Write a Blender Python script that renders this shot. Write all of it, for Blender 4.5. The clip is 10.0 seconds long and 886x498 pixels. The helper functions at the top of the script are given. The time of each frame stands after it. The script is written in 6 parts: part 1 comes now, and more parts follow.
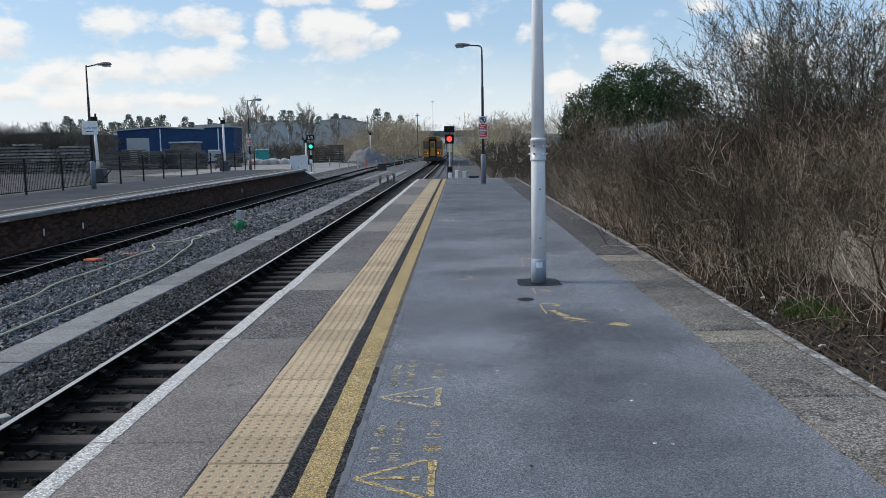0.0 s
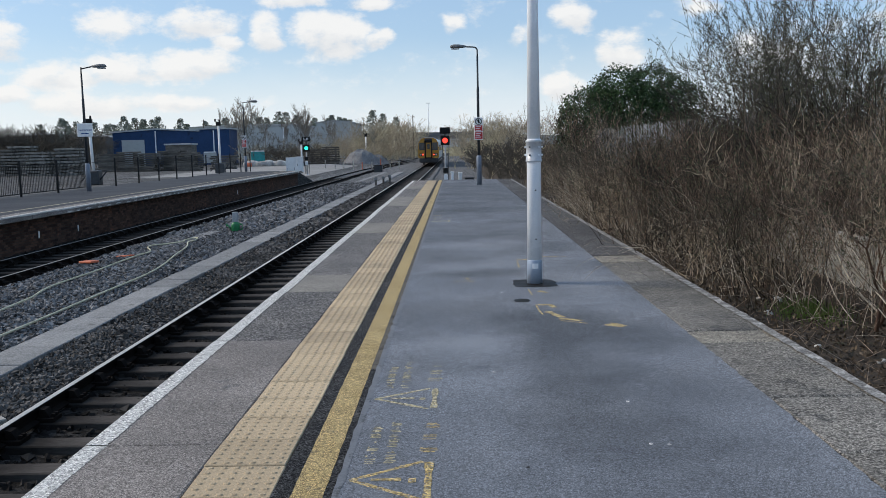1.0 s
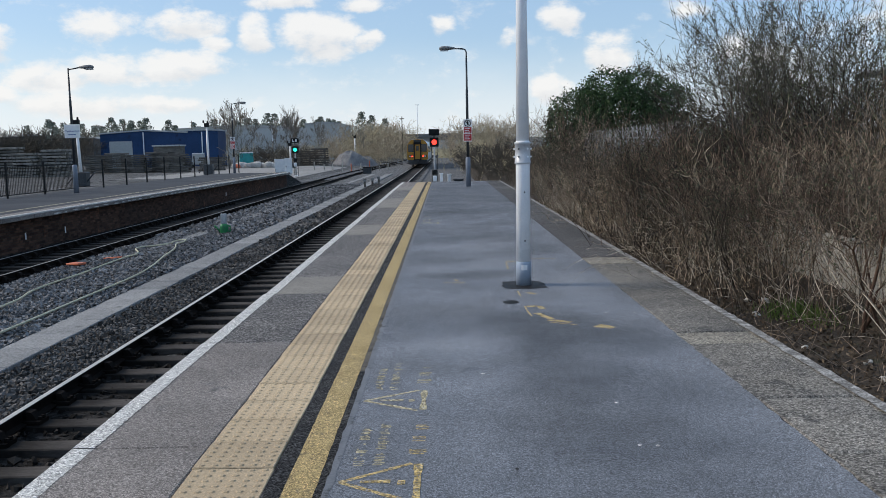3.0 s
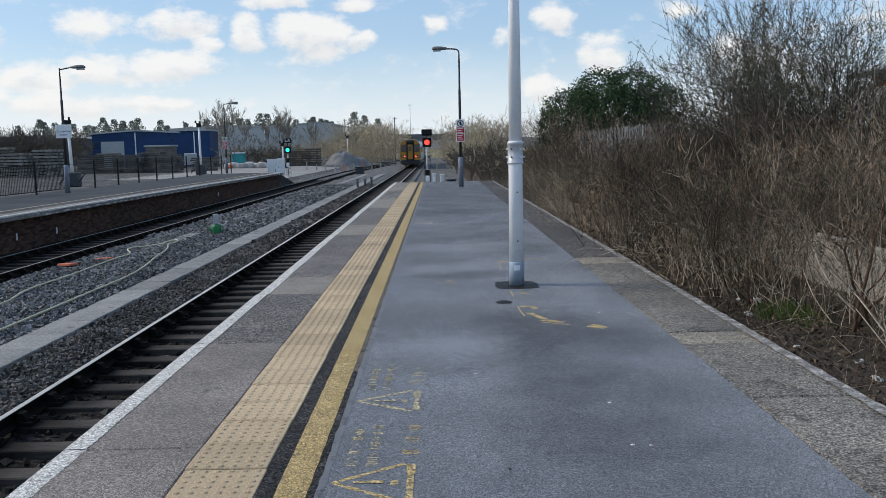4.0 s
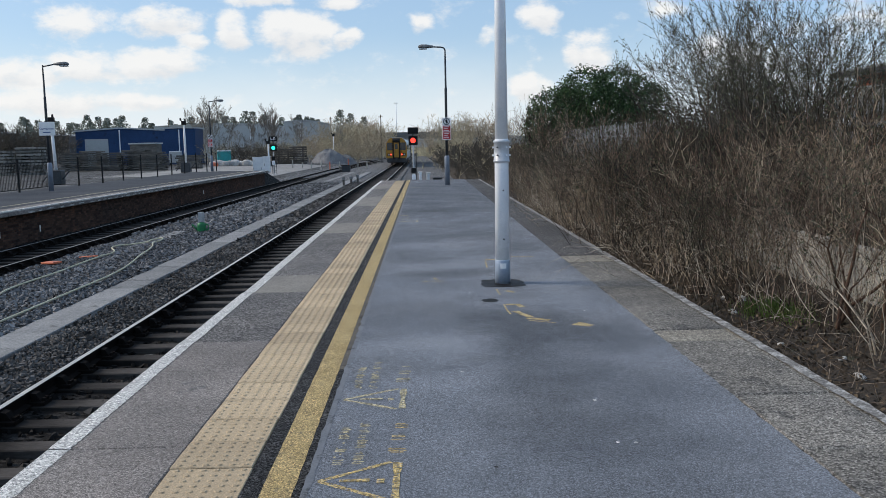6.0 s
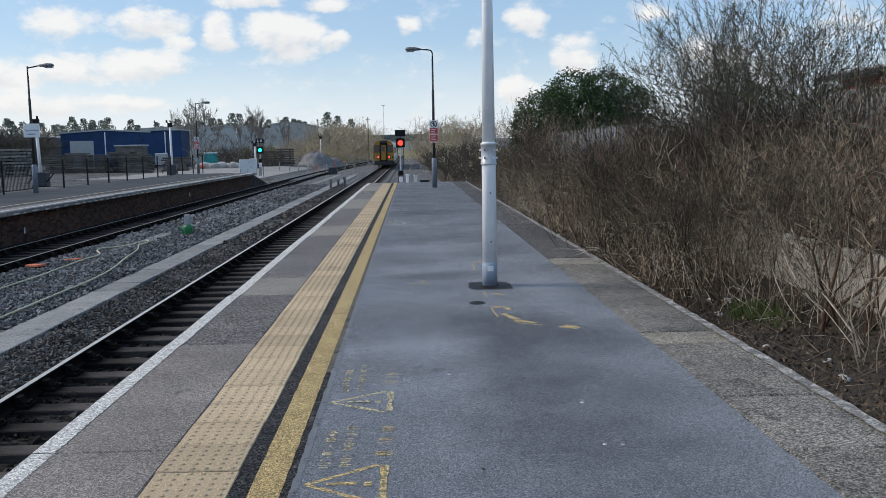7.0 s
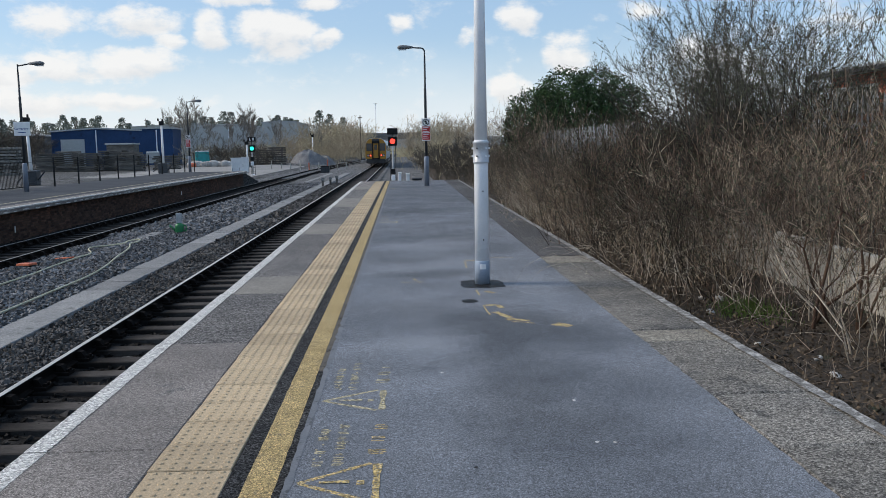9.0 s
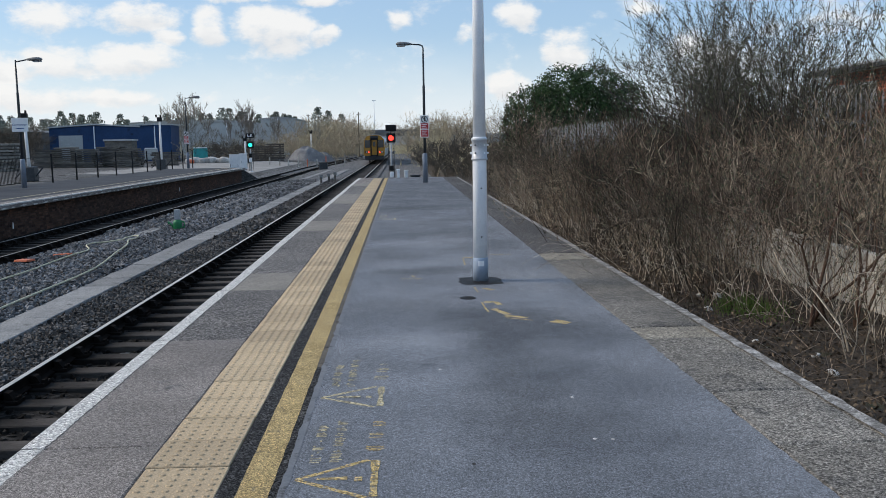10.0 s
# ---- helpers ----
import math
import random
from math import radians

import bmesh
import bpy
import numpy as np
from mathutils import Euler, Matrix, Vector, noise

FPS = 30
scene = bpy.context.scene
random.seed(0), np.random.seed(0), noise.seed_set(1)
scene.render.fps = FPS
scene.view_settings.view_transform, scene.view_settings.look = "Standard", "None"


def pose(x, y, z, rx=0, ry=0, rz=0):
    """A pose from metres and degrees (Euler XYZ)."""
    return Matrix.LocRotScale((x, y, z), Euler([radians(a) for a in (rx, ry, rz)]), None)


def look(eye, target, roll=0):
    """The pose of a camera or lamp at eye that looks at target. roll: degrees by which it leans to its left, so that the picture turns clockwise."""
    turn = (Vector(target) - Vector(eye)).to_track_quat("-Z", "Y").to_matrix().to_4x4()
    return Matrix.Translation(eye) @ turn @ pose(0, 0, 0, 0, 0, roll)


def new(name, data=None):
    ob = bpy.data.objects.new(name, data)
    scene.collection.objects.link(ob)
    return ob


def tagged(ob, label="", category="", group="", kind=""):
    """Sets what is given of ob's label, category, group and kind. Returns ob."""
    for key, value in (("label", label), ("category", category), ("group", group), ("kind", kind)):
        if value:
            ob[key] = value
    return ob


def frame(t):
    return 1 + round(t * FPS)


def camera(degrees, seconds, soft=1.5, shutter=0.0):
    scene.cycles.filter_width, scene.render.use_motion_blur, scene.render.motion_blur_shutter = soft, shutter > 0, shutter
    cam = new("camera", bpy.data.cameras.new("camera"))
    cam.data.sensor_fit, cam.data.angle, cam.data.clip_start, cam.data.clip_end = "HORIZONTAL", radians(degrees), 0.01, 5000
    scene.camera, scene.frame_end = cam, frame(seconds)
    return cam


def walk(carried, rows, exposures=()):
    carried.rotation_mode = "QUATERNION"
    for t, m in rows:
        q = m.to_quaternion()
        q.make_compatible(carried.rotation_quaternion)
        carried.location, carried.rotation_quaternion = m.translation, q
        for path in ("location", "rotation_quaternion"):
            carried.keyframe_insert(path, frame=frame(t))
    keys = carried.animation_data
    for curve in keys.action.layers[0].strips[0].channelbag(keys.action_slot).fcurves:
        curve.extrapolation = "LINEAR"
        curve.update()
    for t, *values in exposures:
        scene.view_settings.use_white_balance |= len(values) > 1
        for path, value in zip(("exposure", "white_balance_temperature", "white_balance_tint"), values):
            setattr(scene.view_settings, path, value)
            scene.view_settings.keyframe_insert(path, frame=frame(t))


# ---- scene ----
cam = camera(54.0, 10.0, soft=0.6)
PATH = [
    (0.0, pose(0, 0, 1.6, 83.179, 1.101, 1.069)),
    (0.5, pose(0, 0, 1.6, 83.263, 1.128, 1.039)),
    (1.0, pose(0, 0, 1.6, 83.264, 1.222, 0.785)),
    (1.5, pose(0, 0, 1.6, 83.312, 1.244, 0.587)),
    (2.0, pose(0, 0, 1.6, 83.315, 1.307, 0.520)),
    (2.5, pose(0, 0, 1.6, 83.342, 1.236, 0.331)),
    (4.0, pose(0, 0, 1.6, 83.364, 1.161, -0.406)),
    (4.5, pose(0, 0, 1.6, 83.335, 1.165, -0.604)),
    (5.0, pose(0, 0, 1.6, 83.251, 1.074, -0.859)),
    (5.5, pose(0, 0, 1.6, 83.175, 1.078, -1.068)),
    (7.0, pose(0, 0, 1.6, 83.379, 0.964, -2.145)),
    (7.5, pose(0, 0, 1.6, 83.307, 0.951, -2.569)),
    (8.0, pose(0, 0, 1.6, 83.250, 0.972, -2.551)),
    (8.5, pose(0, 0, 1.6, 83.254, 0.978, -2.490)),
    (9.0, pose(0, 0, 1.6, 83.258, 0.984, -2.652)),
    (9.5, pose(0, 0, 1.6, 83.178, 0.883, -2.735)),
    (10.0, pose(0, 0, 1.6, 83.051, 0.876, -2.752)),
]
walk(cam, PATH)

# ---- world, sun, exposure ----
SUN_AZ, SUN_EL = -82.0, 36.0  # degrees from the platform's line (minus: over the far platform), above the horizon
scene.view_settings.exposure = 0.0

# cumulus: azimuth, elevation, half width, half height in degrees, density
CLOUDS = [
    (-21.2, 7.7, 2.2, 1.3, 0.7), (-16.1, 7.6, 2.8, 1.1, 1), (-14.4, 6.6, 1.3, 0.5, 0.8), (-11.7, 7.2, 1.4, 1.4, 1), (-7.7, 7.2, 2.9, 1.7, 1), (-4.9, 6.9, 1.2, 0.8, 0.9),
    (-9.9, 9.2, 2.7, 0.6, 0.9), (-5.3, 9, 1.8, 0.5, 0.8), (0.1, 7.8, 0.9, 0.8, 0.65), (4, 6.8, 0.8, 0.8, 0.55), (7.8, 8, 1.8, 1.3, 0.9), (10.8, 5.9, 1.8, 1.5, 0.95),
    (7.2, 3.6, 1.7, 1.2, 0.95), (-24.1, 4.6, 3.3, 1.2, 0.85), (-20.6, 5, 3.1, 1, 0.8), (-16.4, 5.3, 3.5, 1.1, 0.95), (-22.5, 3.1, 5.5, 1, 0.8), (-17.2, 3, 2.9, 0.7, 0.75),
    (15.3, 8.2, 1.6, 0.7, 0.6), (26.6, 6.6, 2.7, 1.8, 0.5), (20.2, 4.7, 4.7, 2.9, 0.5), (-27.1, 6.4, 1.8, 1.1, 0.9), (-27.4, 3.5, 2, 0.8, 0.8),
]
world = bpy.data.worlds.new("sky")
scene.world = world
world.use_nodes = True
wn, wl = world.node_tree.nodes, world.node_tree.links
wn.clear()


def wmath(op, a, b=None, c=None):
    n = wn.new("ShaderNodeMath")
    n.operation = op
    for i, v in enumerate((a, b, c)):
        if v is None:
            continue
        if isinstance(v, (int, float)):
            n.inputs[i].default_value = v
        else:
            wl.new(v, n.inputs[i])
    return n.outputs[0]


def build_sky():
    sky = wn.new("ShaderNodeTexSky")
    sky.sky_type = "NISHITA"
    sky.sun_disc = False
    sky.sun_elevation = radians(SUN_EL)
    sky.sun_rotation = radians(SUN_AZ)
    sky.air_density, sky.dust_density, sky.ozone_density = 1.0, 0.6, 1.2
    co = wn.new("ShaderNodeTexCoord").outputs["Generated"]
    no = wn.new("ShaderNodeTexNoise")
    no.inputs["Scale"].default_value, no.inputs["Detail"].default_value, no.inputs["Roughness"].default_value = 11, 6, .58
    stretch = wn.new("ShaderNodeMapping")
    stretch.inputs["Scale"].default_value = (1, 1, 1.7)
    wl.new(co, stretch.inputs["Vector"])
    wl.new(stretch.outputs[0], no.inputs["Vector"])
    sep = wn.new("ShaderNodeSeparateXYZ")
    wl.new(co, sep.inputs[0])
    jit = wn.new("ShaderNodeSeparateColor")
    wl.new(no.outputs["Color"], jit.inputs[0])
    az = wmath("MULTIPLY", wmath("ARCTAN2", sep.outputs[0], sep.outputs[1]), 57.2958)
    el = wmath("MULTIPLY", wmath("ARCSINE", sep.outputs[2]), 57.2958)
    az = wmath("ADD", az, wmath("MULTIPLY", wmath("SUBTRACT", jit.outputs[0], .5), 2.6))
    el = wmath("ADD", el, wmath("MULTIPLY", wmath("SUBTRACT", jit.outputs[1], .5), 2.0))
    total, shade = None, None
    for a, e, w, h, d in CLOUDS:
        u = wmath("MULTIPLY", wmath("SUBTRACT", az, a), 1 / w)
        v = wmath("MULTIPLY", wmath("SUBTRACT", el, e), 1 / h)
        r2 = wmath("MULTIPLY_ADD", u, u, wmath("MULTIPLY", v, v))
        blob = wmath("MULTIPLY", wmath("SUBTRACT", 1.15, r2), d)
        low = wmath("MULTIPLY", wmath("MAXIMUM", blob, 0), wmath("MULTIPLY", v, -1))
        total = blob if total is None else wmath("MAXIMUM", total, blob)
        shade = low if shade is None else wmath("ADD", shade, low)
    # clouds over the rest of the dome
    big = wn.new("ShaderNodeTexNoise")
    big.inputs["Scale"].default_value, big.inputs["Detail"].default_value = 3.2, 5
    wl.new(stretch.outputs[0], big.inputs["Vector"])
    high = wmath("MULTIPLY", wmath("SUBTRACT", big.outputs[0], .53), 5.0)
    up = wn.new("ShaderNodeMapRange")
    up.inputs["From Min"].default_value, up.inputs["From Max"].default_value = 9.5, 13.0
    wl.new(el, up.inputs["Value"])
    total = wmath("MAXIMUM", total, wmath("MULTIPLY", high, up.outputs[0]))
    puff = wn.new("ShaderNodeTexNoise")
    puff.inputs["Scale"].default_value, puff.inputs["Detail"].default_value, puff.inputs["Roughness"].default_value = 26, 8, .62
    wl.new(stretch.outputs[0], puff.inputs["Vector"])
    total = wmath("ADD", wmath("MINIMUM", total, .9), wmath("MULTIPLY", wmath("SUBTRACT", puff.outputs[0], .55), 2.3))
    shade = wmath("ADD", wmath("MULTIPLY", shade, .8), wmath("MULTIPLY", wmath("SUBTRACT", .55, puff.outputs[0]), 1.2))
    ramp = wn.new("ShaderNodeMapRange")
    ramp.interpolation_type = "SMOOTHSTEP"
    ramp.inputs["From Min"].default_value, ramp.inputs["From Max"].default_value = -0.05, 0.8
    wl.new(total, ramp.inputs["Value"])
    # pale haze towards the horizon
    haze = wn.new("ShaderNodeMapRange")
    haze.interpolation_type = "SMOOTHSTEP"
    haze.inputs["From Min"].default_value, haze.inputs["From Max"].default_value = 7.5, 0.0
    haze.inputs["To Max"].default_value = .80
    wl.new(el, haze.inputs["Value"])
    m1, m2, m3 = (wn.new("ShaderNodeMix") for _ in range(3))
    for m in (m1, m2, m3):
        m.data_type = "RGBA"
    wl.new(haze.outputs[0], m1.inputs["Factor"])
    m0 = wn.new("ShaderNodeMix")
    m0.data_type = "RGBA"
    m0.inputs["Factor"].default_value = .5
    wl.new(sky.outputs[0], m0.inputs["A"])
    m0.inputs["B"].default_value = BLUE
    wl.new(m0.outputs["Result"], m1.inputs["A"])
    m1.inputs["B"].default_value = HAZE
    wl.new(wmath("MINIMUM", wmath("MAXIMUM", wmath("MULTIPLY", shade, 1.1), 0), 1), m2.inputs["Factor"])
    m2.inputs["A"].default_value = CLOUD_LIT
    m2.inputs["B"].default_value = CLOUD_SHADE
    wl.new(wmath("MULTIPLY", ramp.outputs[0], .93), m3.inputs["Factor"])
    wl.new(m1.outputs["Result"], m3.inputs["A"])
    wl.new(m2.outputs["Result"], m3.inputs["B"])
    bg = wn.new("ShaderNodeBackground")
    bg.inputs["Strength"].default_value = SKY_STRENGTH
    wl.new(m3.outputs["Result"], bg.inputs["Color"])
    out = wn.new("ShaderNodeOutputWorld")
    wl.new(bg.outputs[0], out.inputs["Surface"])


SKY_STRENGTH = 0.142
BLUE = (2.6, 4.0, 6.0, 1)
HAZE = (6.2, 6.6, 6.9, 1)
CLOUD_LIT = (6.6, 6.55, 6.45, 1)
CLOUD_SHADE = (4.5, 4.7, 5.0, 1)
build_sky()

sun_data = bpy.data.lights.new("sun", "SUN")
sun_data.energy, sun_data.angle, sun_data.color = 2.55, radians(19), (1, .87, .715)
sun = new("sun", sun_data)
sd = Vector((math.sin(radians(SUN_AZ)) * math.cos(radians(SUN_EL)), math.cos(radians(SUN_AZ)) * math.cos(radians(SUN_EL)), math.sin(radians(SUN_EL))))
sun.matrix_world = look(sd * 80, (0, 0, 0))

# ---- materials ----


def material(name, a, b, rough=.8, metal=0.0, scale=6.0, fine=90.0, bump=.3, depth=.01, spread=.0, c=None, wear=.55, speck=.25, spec=.4, island=False, stretch=(1, 1, 1), emit=None, power=0, chips=None, bands=0.0, stains=(), by_object=0.0):
    """Two tones mixed by coarse noise, a third tone c in worn patches, fine grain and relief; spread varies it from piece to piece."""
    m = bpy.data.materials.new(name)
    m.use_nodes = True
    n, l = m.node_tree.nodes, m.node_tree.links
    bs = n["Principled BSDF"]
    co = n.new("ShaderNodeTexCoord")
    geo = n.new("ShaderNodeNewGeometry")
    mp = n.new("ShaderNodeMapping")
    mp.inputs["Scale"].default_value = stretch
    l.new(geo.outputs["Position"], mp.inputs["Vector"])

    def tex(s, d=5, r=.6):
        t = n.new("ShaderNodeTexNoise")
        t.inputs["Scale"].default_value, t.inputs["Detail"].default_value, t.inputs["Roughness"].default_value = s, d, r
        l.new(mp.outputs[0], t.inputs["Vector"])
        return t.outputs[0]

    def mix(f, x, y, mode="MIX"):
        k = n.new("ShaderNodeMix")
        k.data_type, k.blend_type = "RGBA", mode
        for sock, v in (("Factor", f), ("A", x), ("B", y)):
            if hasattr(v, "is_linked"):
                l.new(v, k.inputs[sock])
            else:
                k.inputs[sock].default_value = v if sock == "Factor" else (*v, 1) if len(v) == 3 else v
        return k.outputs["Result"]

    def rng(v, lo, hi, to0=0.0, to1=1.0):
        k = n.new("ShaderNodeMapRange")
        k.inputs[1].default_value, k.inputs[2].default_value, k.inputs[3].default_value, k.inputs[4].default_value = lo, hi, to0, to1
        l.new(v, k.inputs[0])
        return k.outputs[0]

    coarse, grain = tex(scale), tex(fine, 3, .7)
    col = mix(rng(coarse, .35, .65), a, b)
    if c:
        col = mix(rng(tex(scale * 2.3, 6, .7), wear, wear + .08), col, c)
    g = rng(grain, .3, .7, 1 - speck, 1 + speck)
    gm = n.new("ShaderNodeCombineColor")
    for i in range(3):
        l.new(g, gm.inputs[i])
    col = mix(1.0, col, gm.outputs[0], "MULTIPLY")
    if chips:
        for cs, amount in chips:
            vo = n.new("ShaderNodeTexVoronoi")
            vo.inputs["Scale"].default_value = cs
            l.new(mp.outputs[0], vo.inputs["Vector"])
            sp = n.new("ShaderNodeSeparateColor")
            l.new(vo.outputs["Color"], sp.inputs[0])
            cc = n.new("ShaderNodeCombineColor")
            v = rng(sp.outputs[0], 0, 1, 1 - amount, 1 + amount)
            pw = n.new("ShaderNodeMath")
            pw.operation = "POWER"
            l.new(v, pw.inputs[0])
            pw.inputs[1].default_value = 1.6
            for i in range(3):
                l.new(pw.outputs[0], cc.inputs[i])
            col = mix(1.0, col, cc.outputs[0], "MULTIPLY")
    if bands:
        mb = n.new("ShaderNodeMapping")
        mb.inputs["Scale"].default_value = (.75, .9, 1)
        l.new(geo.outputs["Position"], mb.inputs["Vector"])
        tb = n.new("ShaderNodeTexNoise")
        tb.inputs["Scale"].default_value, tb.inputs["Detail"].default_value = .75, 3
        l.new(mb.outputs[0], tb.inputs["Vector"])
        v = rng(tb.outputs[0], .36, .62, 1 - bands, 1 + bands * .45)
        cc = n.new("ShaderNodeCombineColor")
        for i in range(3):
            l.new(v, cc.inputs[i])
        col = mix(1.0, col, cc.outputs[0], "MULTIPLY")
    for sx, sy, rx, ry, amount in stains:  # damp or dusty patches, and dark bands along rails, with soft ragged outlines, in plan
        wob = n.new("ShaderNodeTexNoise")
        wob.inputs["Scale"].default_value, wob.inputs["Detail"].default_value = 2.2, 4
        l.new(geo.outputs["Position"], wob.inputs["Vector"])
        ms = n.new("ShaderNodeMapping")
        ms.vector_type = "POINT"
        ms.inputs["Location"].default_value = (-sx / rx, -sy / ry, 0)
        ms.inputs["Scale"].default_value = (1 / rx, 1 / ry, 0)
        l.new(geo.outputs["Position"], ms.inputs["Vector"])
        ln = n.new("ShaderNodeVectorMath")
        ln.operation = "LENGTH"
        l.new(ms.outputs[0], ln.inputs[0])
        ad = n.new("ShaderNodeMath")
        ad.operation = "MULTIPLY_ADD"
        l.new(wob.outputs[0], ad.inputs[0])
        ad.inputs[1].default_value = 1.3
        l.new(ln.outputs["Value"], ad.inputs[2])
        v = rng(ad.outputs[0], 1.0, 1.9, 1 + amount, 1.0)
        cc = n.new("ShaderNodeCombineColor")
        for i in range(3):
            l.new(v, cc.inputs[i])
        col = mix(1.0, col, cc.outputs[0], "MULTIPLY")
    if by_object:
        hs = n.new("ShaderNodeHueSaturation")
        oi = n.new("ShaderNodeObjectInfo").outputs["Random"]
        l.new(rng(oi, 0, 1, 1 - by_object, 1 + by_object), hs.inputs["Value"])
        l.new(rng(oi, 0, 1, .485, .515), hs.inputs["Hue"])
        l.new(col, hs.inputs["Color"])
        col = hs.outputs[0]
    if spread:
        if island:
            rnd = geo.outputs["Random Per Island"]
        else:
            rnd = n.new("ShaderNodeObjectInfo").outputs["Random"]
        hs = n.new("ShaderNodeHueSaturation")
        l.new(rng(rnd, 0, 1, 1 - spread, 1 + spread), hs.inputs["Value"])
        l.new(col, hs.inputs["Color"])
        col = hs.outputs[0]
    l.new(col, bs.inputs["Base Color"])
    l.new(rng(coarse, .3, .7, max(rough - .1, .05), min(rough + .1, 1)), bs.inputs["Roughness"])
    bs.inputs["Metallic"].default_value = metal
    bs.inputs["Specular IOR Level"].default_value = spec
    if bump:
        bp = n.new("ShaderNodeBump")
        bp.inputs["Strength"].default_value, bp.inputs["Distance"].default_value = bump, depth
        l.new(grain, bp.inputs["Height"])
        l.new(bp.outputs[0], bs.inputs["Normal"])
    if emit:
        bs.inputs["Emission Color"].default_value, bs.inputs["Emission Strength"].default_value = (*emit, 1), power
    return m


M = {}
M["asphalt"] = material("asphalt", (.152, .166, .188), (.202, .216, .238), .8, scale=.55, fine=140, bump=.6, depth=.006, c=(.133, .143, .167), wear=.60, speck=.25, spec=.2, chips=((130, .26), (300, .46)), bands=.22, stains=((1.05, 7.6, .8, 1.0, -.40), (.80, 4.6, .55, 1.3, -.27), (.35, 10.9, .7, .35, -.32), (1.5, 9.6, .35, 2.2, .16), (.85, 6.3, .45, .9, -.22), (.60, 5.0, .32, .9, -.10), (.15, 6.6, .55, 1.0, .16), (.3, 15.5, 1.4, .9, -.22), (.4, 22, 1.6, 1.6, -.25), (1.4, 13.5, .5, .8, -.2), (.7, 31, 2.6, 13, -.34)))
M["seal_strip"] = material("seal_strip", (.13, .14, .155), (.19, .20, .215), .7, scale=4, fine=60, bump=.2, depth=.003, c=(.06, .062, .066), wear=.56, speck=.2, spec=.3)
M["dust_strip"] = material("dust_strip", (.10, .092, .08), (.15, .135, .115), .9, scale=2, fine=90, bump=.5, depth=.006, c=(.05, .048, .045), wear=.55, speck=.35, spec=.15)
M["dark_asphalt"] = material("dark_asphalt", (.026, .026, .027), (.058, .057, .056), .85, scale=3, fine=150, bump=.9, depth=.01, chips=((110, .85), (240, .6)), spec=.12)
M["coping"] = material("coping", (.193, .173, .158), (.245, .220, .202), .8, scale=1.0, fine=170, bump=.5, depth=.005, spread=.07, speck=.25, c=(.145, .138, .134), wear=.60, chips=((110, .30), (230, .36)), spec=.2, bands=.2)
M["pale_slab"] = material("pale_slab", (.21, .195, .172), (.27, .25, .22), .85, scale=2, fine=120, bump=.35, depth=.004, chips=((90, .2), ), spec=.2)
M["rear_slab"] = material("rear_slab", (.14, .132, .12), (.21, .196, .172), .85, scale=1.1, fine=60, bump=.7, depth=.006, spread=.12, speck=.3, c=(.10, .097, .09), wear=.57, chips=((95, .5), (200, .35)), bands=.25, spec=.2)
M["white_paint"] = material("white_paint", (.56, .545, .51), (.66, .645, .61), .8, scale=19, fine=55, bump=1, depth=.008, c=(.22, .215, .205), wear=.535, speck=.34, chips=((120, .32), ))
M["worn_white"] = material("worn_white", (.42, .41, .385), (.29, .28, .262), .8, scale=3, fine=60, bump=.5, depth=.004, c=(.165, .157, .145), wear=.44, speck=.3, chips=((90, .3), ))
M["tactile"] = material("tactile", (.455, .347, .218), (.52, .404, .262), .8, scale=.9, fine=100, bump=.25, depth=.003, spread=.15, speck=.16, c=(.39, .305, .20), wear=.58, chips=((140, .12), ))
M["yellow_paint"] = material("yellow_paint", (.43, .315, .135), (.35, .255, .108), .75, scale=5, fine=110, bump=.8, depth=.006, c=(.16, .13, .08), wear=.58, speck=.38, chips=((230, .55), (110, .22)))
M["chalk_yellow"] = material("chalk_yellow", (.50, .36, .12), (.38, .29, .13), .8, scale=26, fine=80, bump=.4, depth=.004, c=(.165, .18, .205), wear=.515, speck=.4, chips=((90, .5), ))
M["faded_yellow"] = material("faded_yellow", (.41, .35, .195), (.32, .29, .20), .8, scale=26, fine=60, bump=.4, depth=.004, c=(.165, .18, .205), wear=.54, speck=.3, chips=((90, .5), ))
M["brick"] = material("brick", (.058, .034, .026), (.098, .054, .038), .9, scale=.5, fine=30, bump=.5, depth=.01, spread=.5, island=True, c=(.15, .068, .042), wear=.58, spec=.15)
M["mortar"] = material("mortar", (.036, .032, .029), (.06, .053, .048), .95, scale=3, fine=60, spec=.1)
M["ballast"] = material("ballast", (.08, .08, .081), (.145, .143, .14), .9, scale=.6, fine=25, bump=1, depth=.04, speck=.3, chips=((17, .6), ))
M["stones"] = material("stones", (.088, .090, .094), (.205, .205, .208), .8, scale=.7, fine=60, bump=.3, depth=.006, spread=.8, island=True, spec=.3)
M["brown_stones"] = material("brown_stones", (.062, .058, .054), (.135, .127, .12), .85, scale=.9, fine=60, bump=.3, depth=.006, spread=.75, island=True, spec=.25)
# stains along the rails: grease and the rail's own shadow, painted together
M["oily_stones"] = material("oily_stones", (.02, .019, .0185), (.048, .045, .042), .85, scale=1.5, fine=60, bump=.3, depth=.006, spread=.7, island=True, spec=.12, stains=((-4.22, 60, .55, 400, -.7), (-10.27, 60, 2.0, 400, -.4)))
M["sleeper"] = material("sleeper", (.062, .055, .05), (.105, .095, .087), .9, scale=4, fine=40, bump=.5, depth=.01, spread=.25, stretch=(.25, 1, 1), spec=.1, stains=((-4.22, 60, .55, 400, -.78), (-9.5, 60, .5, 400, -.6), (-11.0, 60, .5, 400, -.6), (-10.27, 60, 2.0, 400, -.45)))
